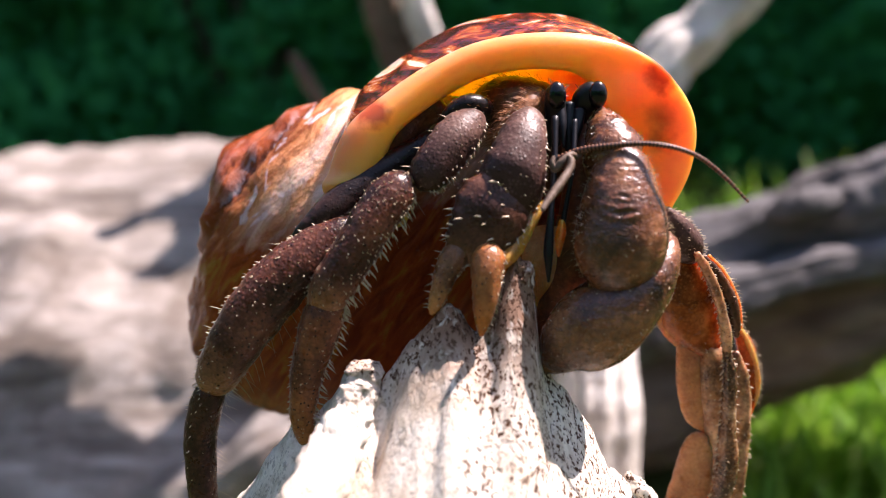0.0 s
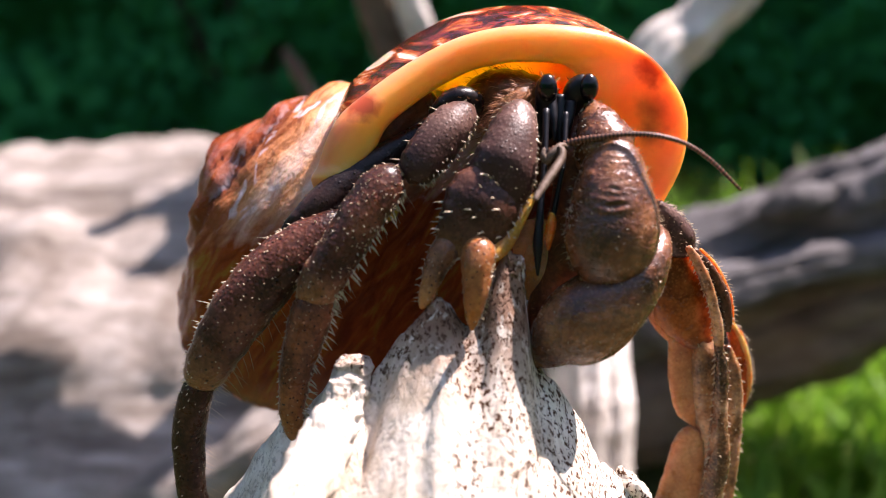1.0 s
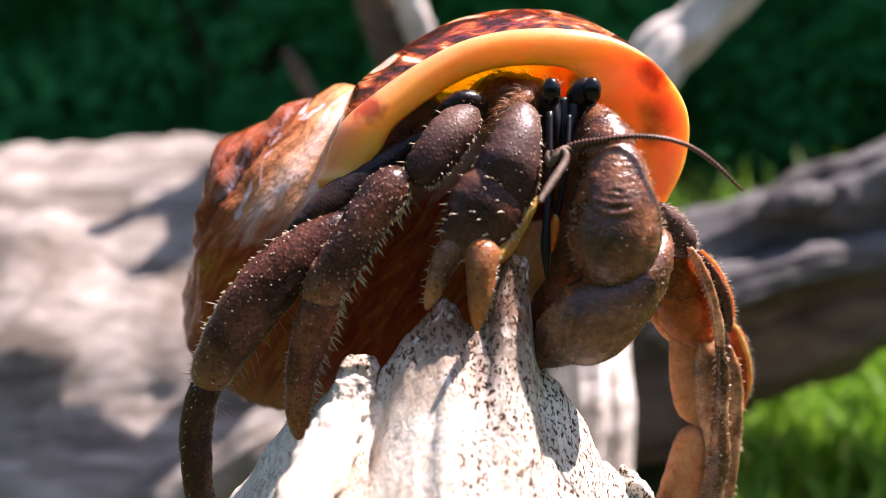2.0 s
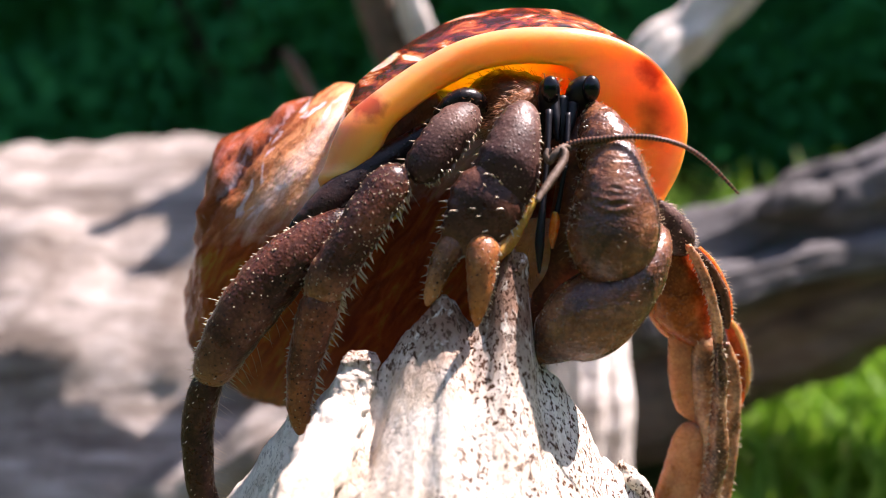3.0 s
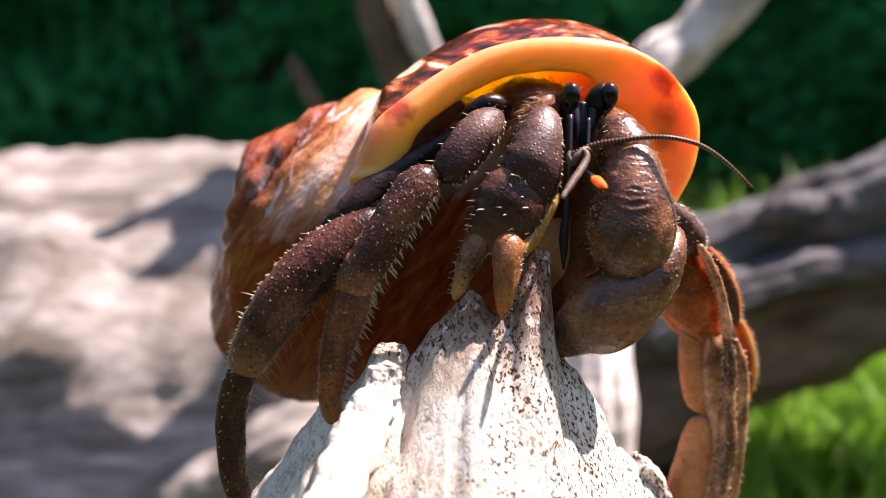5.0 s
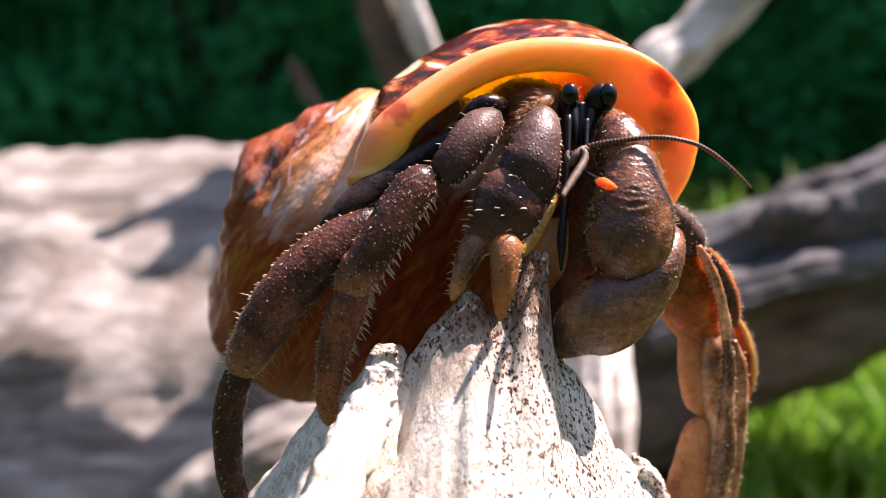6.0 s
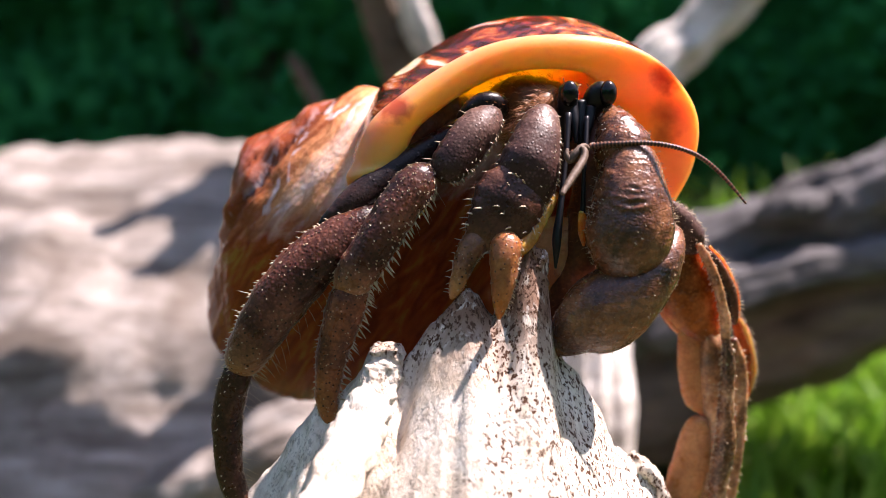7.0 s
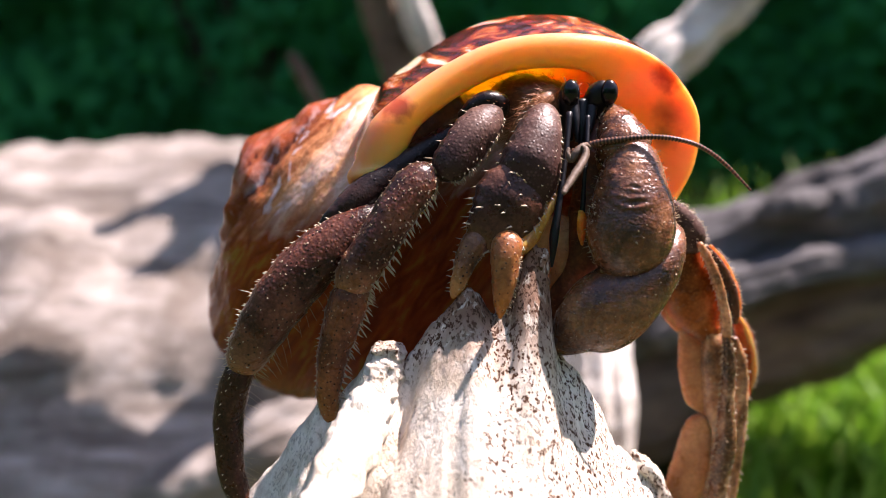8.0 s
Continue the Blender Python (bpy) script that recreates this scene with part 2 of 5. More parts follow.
LEG_DARK = chitin("dark_leg_shell", (0.022, 0.008, 0.004), (0.066, 0.023, 0.012), (0.16, 0.060, 0.028), 0.7, 0.34, 0.2, warts=0.06, deep=0.8, beading=0.045, gloss=0.25)
LEG_FINGER = chitin("finger_shell", (0.056, 0.016, 0.007), (0.16, 0.050, 0.022), (0.36, 0.120, 0.045), 0.9, 0.34, 0.45, tip=(0.50, 0.17, 0.050), tip_at=0.55, beading=0.05, gloss=0.26, dotting=2.2)
# the dark tip colour paints in the shadow on the segment's lower half
LEG_GREY = chitin("grey_leg_shell_shaded_tip", (0.060, 0.028, 0.021), (0.135, 0.070, 0.053), (0.22, 0.125, 0.096), 0.6, 0.42, tip=(0.036, 0.013, 0.010), tip_at=0.34, beading=0.03, gloss=0.22)
PALM = chitin("palm_shell", (0.026, 0.009, 0.006), (0.068, 0.025, 0.017), (0.15, 0.060, 0.036), 0.5, 0.34, tip=(0.28, 0.115, 0.045), tip_at=0.64, beading=0.03, gloss=0.28)
AMBER = chitin("amber_leg_shell", (0.20, 0.062, 0.014), (0.42, 0.165, 0.040), (0.62, 0.33, 0.12), 0.4, 0.22, 1.0, deep=3.0, beading=0.015)
AMBER_DARK = chitin("dark_amber_shell", (0.11, 0.026, 0.005), (0.30, 0.085, 0.018), (0.52, 0.20, 0.050), 0.2, 0.22, 1.0, deep=3.5, beading=0.015, gloss=0.25)
GOLD = chitin("golden_edge_shell", (0.38, 0.17, 0.035), (0.56, 0.29, 0.075), (0.70, 0.44, 0.16), 0.1, 0.25, 0.8, deep=2.0, beading=0.015)
RUST = chitin("rust_shell", (0.10, 0.034, 0.012), (0.24, 0.090, 0.032), (0.40, 0.18, 0.075), 0.3, 0.40, 0.3)
BLOTCH = chitin("blotched_leg_shell", (0.030, 0.012, 0.006), (0.15, 0.062, 0.026), (0.58, 0.34, 0.18), 0.5, 0.28, 0.2, beading=0.05)
PEACH = chitin("pale_leg_shell", (0.58, 0.26, 0.10), (0.76, 0.40, 0.17), (0.82, 0.48, 0.24), 0.0, 0.4, 1.0, deep=2.5, beading=0.015, gloss=0.2)
TAN = chitin("tan_leg_shell", (0.060, 0.022, 0.008), (0.40, 0.19, 0.085), (0.64, 0.38, 0.20), 0.5, 0.28, 0.45, beading=0.03)
BLACK = plain("black_shell", (0.008, 0.006, 0.008), 0.42, 0.3, 0.03, 2.0)
FINGER = chitin("orange_finger_shell", (0.15, 0.050, 0.017), (0.31, 0.115, 0.040), (0.46, 0.19, 0.070), 1.0, 0.32, 0.5, warts=0.06, tip=(0.52, 0.18, 0.04), tip_at=0.58, dotting=2.3, gloss=0.26)
FIXED = chitin("tan_finger_shell", (0.060, 0.022, 0.011), (0.18, 0.074, 0.034), (0.32, 0.145, 0.062), 1.0, 0.30, 0.4, tip=(0.48, 0.21, 0.075), tip_at=0.45, warts=0.06, gloss=0.28, dotting=2.3)
PALE = chitin("pale_plate", (0.36, 0.135, 0.048), (0.58, 0.26, 0.105), (0.68, 0.36, 0.17), 0.2, 0.34, 0.7, deep=2.0, beading=0.015)
YELLOW = chitin("yellow_shell", (0.30, 0.12, 0.02), (0.46, 0.22, 0.04), (0.60, 0.34, 0.08), 0.1, 0.2, 0.6, deep=1.5, beading=0.015)
SOOT = chitin("sooty_leg_shell", (0.007, 0.004, 0.004), (0.016, 0.009, 0.008), (0.050, 0.024, 0.018), 0.4, 0.30, beading=0.012, gloss=0.22)
HAIRY = chitin("hairy_shell", (0.055, 0.013, 0.005), (0.15, 0.036, 0.011), (0.28, 0.080, 0.022), 0.0, 0.45)
EYE = plain("eye_black", (0.006, 0.005, 0.006), 0.2, 0.35, 0.0)
BRISTLE = plain("bristle", (0.56, 0.42, 0.28), 0.25)
HAIR = plain("hair", (0.42, 0.14, 0.036), 0.4)
FEELER = plain("feeler", (0.11, 0.040, 0.022), 0.45, 0.4)
FEELER_BANDS = FEELER.node_tree
turn = FEELER_BANDS.nodes.new("ShaderNodeMath")
turn.operation = "MULTIPLY"
turn.inputs[1].default_value = 55.0
FEELER_BANDS.links.new(along(FEELER_BANDS), turn.inputs[0])
part_of = FEELER_BANDS.nodes.new("ShaderNodeMath")
part_of.operation = "FRACT"
FEELER_BANDS.links.new(turn.outputs[0], part_of.inputs[0])
FEELER_BANDS.links.new(ramp(FEELER_BANDS, part_of.outputs[0], [(0.25, (0.030, 0.011, 0.008)), (0.5, (0.26, 0.11, 0.06)), (0.85, (0.05, 0.018, 0.011))]), FEELER_BANDS.nodes["Principled BSDF"].inputs["Base Color"])
FEELER_GREY = plain("grey_feeler", (0.15, 0.095, 0.065), 0.6, 0.3)
MOUTH = chitin("mouthpart", (0.62, 0.10, 0.018), (0.80, 0.17, 0.028), (0.90, 0.30, 0.06), 0.0, 0.3, 1.0, deep=2.0, beading=0.02)
PILLAR = chitin("shell_pillar", (0.20, 0.028, 0.007), (0.36, 0.058, 0.012), (0.46, 0.105, 0.020), 0.0, 0.26, 0.5, warts=0.0, bump=0.015, deep=2.0, gloss=0.35, beading=0.0)
SPIRE = shell_outer("shell_whorls")
CROWN = shell_crown("shell_back")
STUMP = wood("speckled_driftwood", (0.90, 0.80, 0.69), (0.60, 0.47, 0.35), (0.095, 0.042, 0.022), 2, 1.0, 1.6, 0.80, (0.0, 10.0), (90.6, 96.5))
LOG = wood("grey_driftwood", (0.375, 0.327, 0.292), (0.14, 0.107, 0.084), (0.16, 0.12, 0.09), 0, 0.6, 0.35, 0.3)
LOG_PALE = wood("bleached_driftwood", (0.82, 0.76, 0.70), (0.56, 0.48, 0.41), (0.20, 0.15, 0.11), 0, 0.5, 0.35, 0.3)
# blue-grey copy of the driftwood, darkened further for the shade on these logs
LOG_MID = wood("shaded_weathered_driftwood", (0.165, 0.152, 0.155), (0.075, 0.066, 0.063), (0.07, 0.055, 0.05), 0, 0.6, 0.35, 0.3)
LOG_DARK = wood("brown_driftwood", (0.20, 0.145, 0.105), (0.12, 0.08, 0.055), (0.06, 0.04, 0.03), 0, 0.6, 0.35, 0.3)
STEM = wood("shrub_stem", (0.050, 0.042, 0.028), (0.032, 0.026, 0.017), (0.015, 0.012, 0.008), 2, 0.4, 0.35, 0.3)
GRASS = leafy("grass_blades", (0.095, 0.235, 0.012), (0.290, 0.450, 0.045))
LEAF = leafy("shrub_leaves", (0.032, 0.26, 0.092), (0.056, 0.36, 0.125), 0.9, 0.0)


# ---- builders ----
ORIGIN = {}


def thing(name, at, label, category, group=""):
    ob = new(name)
    ob.empty_display_size = 0.01
    ob.location = Vector(at) * MM
    ORIGIN[ob.name] = Vector(at)
    return tagged(ob, label, category, group)


def part(name, bm, material, parent=None, label="", at=None, kind=""):
    """Links a bmesh in millimetres as one mesh under its thing; at: its own pivot."""
    base = ORIGIN[parent.name] if parent else Vector((0, 0, 0))
    at = Vector(at) if at is not None else base
    me = bpy.data.meshes.new(name)
    bmesh.ops.transform(bm, matrix=Matrix.Scale(MM, 4) @ Matrix.Translation(-at), verts=bm.verts)
    bm.to_mesh(me)
    bm.free()
    me.polygons.foreach_set("use_smooth", [True] * len(me.polygons))
    for m in material if isinstance(material, (list, tuple)) else [material]:
        me.materials.append(m)
    ob = new(name, me)
    ob.parent = parent
    ob.location = (at - base) * MM
    ORIGIN[ob.name] = at
    return tagged(ob, label, kind=kind)


def glide(rows, steps):
    """Catmull-Rom through rows of numbers."""
    p = np.array(rows, float)
    p = np.vstack([2 * p[0] - p[1], p, 2 * p[-1] - p[-2]])
    out = []
    for i in range(1, len(p) - 2):
        for k in range(steps):
            t = k / steps
            out.append(0.5 * (2 * p[i] + (p[i + 1] - p[i - 1]) * t + (2 * p[i - 1] - 5 * p[i] + 4 * p[i + 1] - p[i + 2]) * t * t
                              + (3 * p[i] - p[i - 1] - 3 * p[i + 1] + p[i + 2]) * t ** 3))
    out.append(p[-2])
    return np.array(out)


def loft(rows, n=18, steps=6, rough=0.0, freq=0.5, shape=None, depth=(0, 1, 0), bm=None, ringed=0.0, seed=0.0, boxy=1.0):
    """A limb through stations (x, y, z, half width, half depth), closed with round ends."""
    bm = bm or bmesh.new()
    path = glide(rows, steps)
    path[:, 3:] = np.maximum(path[:, 3:], 0.02)
    tang = np.gradient(path[:, :3], axis=0)
    rings, last = [], None
    lay = bm.verts.layers.float.get("along") or bm.verts.layers.float.new("along")
    total = len(path) - 1
    for i, (row, t) in enumerate(zip(path, tang)):
        c, t = Vector(row[:3]), Vector(t).normalized()
        d = Vector(depth)
        d = d - t * d.dot(t)
        if d.length < 0.2 and last:
            d = last - t * last.dot(t)
        d.normalize()
        last = d
        s = t.cross(d)
        ring = []
        grow = 1 + (ringed if i % 2 else -ringed)
        for k in range(n):
            a = 2 * math.pi * k / n
            ca, sa = math.cos(a), math.sin(a)
            off = s * math.copysign(abs(ca) ** boxy, ca) * row[3] * grow + d * math.copysign(abs(sa) ** boxy, sa) * row[4] * grow
            if shape:
                off *= shape(i / total, a)
            p = c + off
            if rough:
                p += off.normalized() * rough * noise.fractal(p * freq + Vector((seed, seed, 0)), 0.8, 2.0, 4)
            ring.append(bm.verts.new(p))
            ring[-1][lay] = i / total
        rings.append(ring)
    for a, b in zip(rings, rings[1:]):
        for k in range(n):
            bm.faces.new((a[k], a[(k + 1) % n], b[(k + 1) % n], b[k]))
    for ring, sign, t, row in ((rings[0], -1, tang[0], path[0]), (rings[-1], 1, tang[-1], path[-1])):
        tip = bm.verts.new(Vector(row[:3]) + Vector(t).normalized() * sign * 0.45 * min(row[3], row[4]))
        tip[lay] = 0.0 if sign < 0 else 1.0
        for k in range(n):
            f = (ring[(k + 1) % n], ring[k], tip)
            bm.faces.new(f if sign < 0 else f[::-1])
    bmesh.ops.recalc_face_normals(bm, faces=bm.faces)
    return bm


def spikes(source, count, length, radius, seed, keep=None, lean=(0, 0, 0), spread=0.35):
    """Short bristles that stand on the faces of a mesh."""
    rnd = random.Random(seed)
    source.normal_update()
    faces = [f for f in source.faces if keep is None or keep(f.calc_center_median(), f.normal)]
    bm = bmesh.new()
    if not faces:
        return bm
    for f in rnd.choices(faces, weights=[f.calc_area() + 1e-6 for f in faces], k=count):
        vs = [v.co for v in f.verts]
        w = [rnd.random() for _ in vs]
        p = sum((v * q for v, q in zip(vs, w)), Vector()) / sum(w)
        way = (f.normal + Vector(lean) + Vector([rnd.uniform(-spread, spread) for _ in range(3)])).normalized()
        l, r = length * rnd.uniform(0.45, 1.3), radius * rnd.uniform(0.7, 1.2)
        s = way.orthogonal().normalized()
        q = way.cross(s)
        base = [bm.verts.new(p - way * 0.1 + s * math.cos(a) * r + q * math.sin(a) * r) for a in (0, 2.1, 4.2)]
        mid = [bm.verts.new(p + way * l * 0.6 + s * math.cos(a) * r * 0.75 + q * math.sin(a) * r * 0.75) for a in (0, 2.1, 4.2)]
        tip = bm.verts.new(p + way * l + Vector((0, 0, -0.12 * l)))
        for k in range(3):
            bm.faces.new((base[k], base[(k + 1) % 3], mid[(k + 1) % 3], mid[k]))
            bm.faces.new((mid[k], mid[(k + 1) % 3], tip))
    return bm


def crease(bm, line, width, depth, rim):
    """Presses a furrow with raised rims along a line into a mesh."""
    bm.normal_update()
    pts = [Vector(p) for p in glide(line, 10)]
    shift = []
    for v in bm.verts:
        r = min((v.co - p).length if v.normal.y < 0 else 99.0 for p in pts) / width
        shift.append(v.normal * (rim * math.exp(-((r - 2.6) / 1.3) ** 2) - depth * math.exp(-r * r)))
    for v, w in zip(bm.verts, shift):
        v.co += w


def fringe(rows, count, length, radius, angle, seed):
    """A row of pointed spines along one side of a limb; angle: 0 and pi are its two edges, 3 pi / 2 faces forwards."""
    rnd = random.Random(seed)
    path = glide(rows, 16)
    tang = np.gradient(path[:, :3], axis=0)
    bm = bmesh.new()
    for k in range(count):
        i = min(len(path) - 1, int((0.06 + 0.88 * (k + rnd.uniform(0.1, 0.9)) / count) * len(path)))
        t = Vector(tang[i]).normalized()
        d = Vector((0, 1, 0))
        d = (d - t * d.dot(t)).normalized()
        a = angle + rnd.uniform(-0.16, 0.16)
        side, deep = -t.cross(d) * math.cos(a), d * math.sin(a)
        foot = Vector(path[i][:3]) + (side * path[i][3] + deep * path[i][4]) * 0.97
        way = (side + deep + t * rnd.uniform(0.1, 0.8) + Vector([rnd.uniform(-0.22, 0.22) for _ in range(3)])).normalized()
        l, r = length * rnd.uniform(0.55, 1.25), radius * rnd.uniform(0.75, 1.15)
        s = way.orthogonal().normalized()
        q = way.cross(s)
        sag = t * rnd.uniform(0.0, 0.22) * l
        rings = []
        for share, wide in ((-0.12, 1.0), (0.3, 0.9), (0.68, 0.62)):
            c = foot + way * l * share + sag * share * share
            rings.append([bm.verts.new(c + (s * math.cos(e) + q * math.sin(e)) * r * wide) for e in (0, 1.257, 2.513, 3.770, 5.027)])
        tip = bm.verts.new(foot + way * l + sag)
        for lower, upper in zip(rings, rings[1:]):
            for e in range(5):
                bm.faces.new((lower[e], lower[(e + 1) % 5], upper[(e + 1) % 5], upper[e]))
        for e in range(5):
            bm.faces.new((rings[-1][e], rings[-1][(e + 1) % 5], tip))
    return bm


def segment(name, rows, material, parent, bristles=0, seed=1, label="", rough=0.05, long=0.30, keep=None, lean=(0, 0, 0), hair=BRISTLE, thick=0.06, spines=(), **more):
    """A limb segment; its short bristles and its edge spines are parts of their own. spines: (count, length, thickness, angle)."""
    def serrate(t, a):
        """Low keels along the sides, with small teeth."""
        edge = abs(math.cos(a)) ** 5
        return 1 + 0.025 * edge * math.sin(t * 62 + 2.3 * seed) + 0.015 * math.cos(4 * a + seed) + 0.015 * math.sin(t * 15 + 3 * a)

    bm = loft(rows, rough=rough, freq=0.9, seed=seed, **{"boxy": 0.88, "n": 32, "steps": 10, "shape": serrate, **more})
    sets = []
    if bristles:
        sets.append(("bristle_coat", spikes(bm, bristles, long, thick, seed, keep, lean)))
    for k, (count, length, width, angle) in enumerate(spines):
        sets.append(("bristle_fringe", fringe(rows, count, length, width, angle, seed + 70 + k)))
    ob = part(name, bm, material, parent, label)
    for title, hairs in sets:
        part(title, hairs, hair, ob, kind="stuff")
    return ob


# ---- ground ----
def ground():
    bm = bmesh.new()
    rings = [0, 0.05, 0.1, 0.15, 0.2, 0.3, 0.45, 0.7, 1.1, 1.8, 3, 6, 15, 60, 300, 1500]
    n, prev = 48, None
    for r in rings:
        ring = []
        for k in range(n):
            a = 2 * math.pi * k / n
            p = Vector((r * math.cos(a) * 1000, 150 + r * math.sin(a) * 1000, 0))
            p.z = 4 * noise.fractal(p * 0.012, 0.8, 2.0, 4) * min(1, r * 3) - 3
            ring.append(bm.verts.new(p))
        if prev:
            for k in range(n):
                bm.faces.new((prev[k], prev[(k + 1) % n], ring[(k + 1) % n], ring[k]))
        prev = ring
    m, nt, b = mat("soil", 0.95, 0.1)
    v = place(nt)
    a, c = grain(nt, v, 0.02, 5), grain(nt, v, 0.4, 4)
    col = ramp(nt, a, [(0.35, (0.035, 0.045, 0.015)), (0.6, (0.06, 0.075, 0.02)), (0.75, (0.10, 0.07, 0.04))])
    nt.links.new(blend(nt, ramp(nt, c, [(0.4, 0.0), (0.7, 0.6)]), col, (0.02, 0.018, 0.010)), b.inputs["Base Color"])
    relief(nt, b, c, 2.0)
    ob = part("ground", bm, m, None, "dark soil with moss under sunlit grass", kind="structure")
    return tagged(ob, category="ground")


ground()


def grass(name, count, area, tall, seed, label):
    rnd = random.Random(seed)
    verts, faces = [], []
    x0, x1, y0, y1 = area
    for _ in range(count):
        x, y = rnd.uniform(x0, x1), rnd.uniform(y0, y1)
        h, w = tall * rnd.uniform(0.4, 1.2), rnd.uniform(0.8, 2.0)
        a, b = rnd.uniform(0, 6.283), rnd.uniform(0.1, 0.8)
        s = Vector((math.cos(a), math.sin(a), 0))
        out = Vector((-s.y, s.x, 0))
        i = len(verts)
        for t, ww in ((0, 1), (0.35, 0.95), (0.7, 0.7)):
            c = Vector((x, y, -4)) + Vector((0, 0, h * t * (1 - 0.25 * b * t))) + out * h * b * t * t
            verts += [tuple((c - s * w * ww) * MM), tuple((c + s * w * ww) * MM)]
        verts.append(tuple((Vector((x, y, -4 + h * (1 - 0.25 * b))) + out * h * b) * MM))
        faces += [(i, i + 1, i + 3, i + 2), (i + 2, i + 3, i + 5, i + 4), (i + 4, i + 5, i + 6)]
    me = bpy.data.meshes.new(name)
    me.from_pydata(verts, [], faces)
    me.materials.append(GRASS)
    return tagged(new(name, me), label, "grass", kind="stuff")


grass("grass", 9000, (-420, 520, 150, 620), 26, 3, "short bright green grass on the soil behind the logs")
grass("grass", 5200, (80, 360, 50, 290), 24, 4, "sunlit short green grass beside the log")
grass("grass", 900, (-330, -90, 70, 150), 16, 5, "short green grass in front of the pale log")


grass("grass", 260, (90, 480, 330, 620), 80, 6, "tall grass tufts between the log and the shrubs")


def shrub(at, wide, tall, count, seed, size=1.0, label="dark green leafy shrub in shade behind the logs", group="shrubs behind the logs"):
    rnd = random.Random(seed)
    ob = thing("shrub", at, label, "shrub", group)
    x, y, z = at
    for k in range(7):
        a = rnd.uniform(0, 6.283)
        e = Vector((x + math.cos(a) * wide * 0.6, y + math.sin(a) * wide * 0.35, tall * rnd.uniform(0.6, 0.95)))
        part("stem", loft([(x, y, -5, 9, 9), (*(Vector(at).lerp(e, 0.5) + Vector((0, 0, 40))), 6, 6), (*e, 2, 2)], 8, 5, 1.0, 0.05), STEM, ob)
    verts, faces = [], []
    blobs = [(Vector((x + rnd.uniform(-1, 1) * wide * 0.75, y + rnd.uniform(-1, 1) * wide * 0.3, tall * rnd.uniform(0.06, 0.9))), rnd.uniform(0.16, 0.30) * wide) for _ in range(60)]
    for _ in range(count):
        c, r = rnd.choice(blobs)
        d = Vector([rnd.gauss(0, 1) for _ in range(3)]).normalized()
        p = c + d * r * rnd.uniform(0.35, 1.0) ** 0.5
        if p.z < 2:
            p.z = rnd.uniform(2, 40)
        l, w = size * rnd.uniform(24, 56), size * rnd.uniform(9, 19)
        u = (d + Vector([rnd.uniform(-1, 1) for _ in range(3)])).normalized()
        s = u.cross(Vector([rnd.uniform(-1, 1) for _ in range(3)])).normalized()
        nrm = u.cross(s)
        i = len(verts)
        for q in (p - u * l * 0.5, p - s * w, p + nrm * w * 0.35, p + s * w, p + u * l * 0.6 - nrm * w * 0.4):
            verts.append(tuple((q - Vector(at)) * MM))
        faces += [(i, i + 1, i + 2), (i, i + 2, i + 3), (i + 1, i + 4, i + 2), (i + 2, i + 4, i + 3)]
    me = bpy.data.meshes.new("crown")
    me.from_pydata(verts, [], faces)
    me.materials.append(LEAF)
    crown = new("crown", me)
    crown.parent = ob
    return ob


for k, (x, y, w, h, c) in enumerate([(-900, 1080, 520, 900, 9000), (-300, 1000, 470, 860, 9000), (280, 1040, 480, 900, 9000), (860, 1000, 500, 900, 9000), (-1500, 1150, 560, 950, 7000), (1450, 1100, 560, 950, 7000),
                                       (0, 1500, 800, 1500, 12000), (-900, 1600, 800, 1500, 12000), (1000, 1600, 800, 1500, 12000), (-1900, 1700, 800, 1500, 9000), (2000, 1700, 800, 1500, 9000)]):
    shrub((x, y, 0), w, h, c * 2, 40 + k, 0.62)


# a taller row stands behind them
for k, x in enumerate((-3000, -1800, -700, 500, 1700, 2900)):
    shrub((x, 2500 + 120 * (k % 2), 0), 1000, 1900, 8000, 60 + k, 2.0, "tall dark green shrub in the row behind", "tall shrubs behind the logs")


# unseen tall shrubs, added on the other sides to cut sky fill and reflections
for k in range(9):
    a = radians(168 + 24.5 * k)
    shrub((2300 * math.cos(a), 2300 * math.sin(a), 0), 900, 1000, 4200, 80 + k, 2.4, "unseen tall dense green shrub added to block sky light", "tall shrubs round the clearing")


# ---- driftwood behind ----
def log(label, rows, material, seed, rough=6.0, side_limbs=(), depth=(0, 1, 0)):
    at = Vector(rows[0][:3])
    at.z = 0
    ob = thing("driftwood_log", at, label, "driftwood", "driftwood behind the crab")
    ridge = lambda t, a: 1 + 0.05 * math.sin(5 * a + 3 * t + seed) + 0.03 * math.sin(11 * a + seed) + 0.05 * noise.noise(Vector((math.cos(a) * 9, math.sin(a) * 9, t * 2.5 + seed)))
    part("trunk", loft(rows, 96, 12, rough, 0.03, ridge, depth, seed=seed), material, ob)
    for krows in side_limbs:
        part("stub_or_unseen_limb", loft(krows, 20, 8, rough * 0.4, 0.08, seed=seed + 3), material, ob)
    return ob


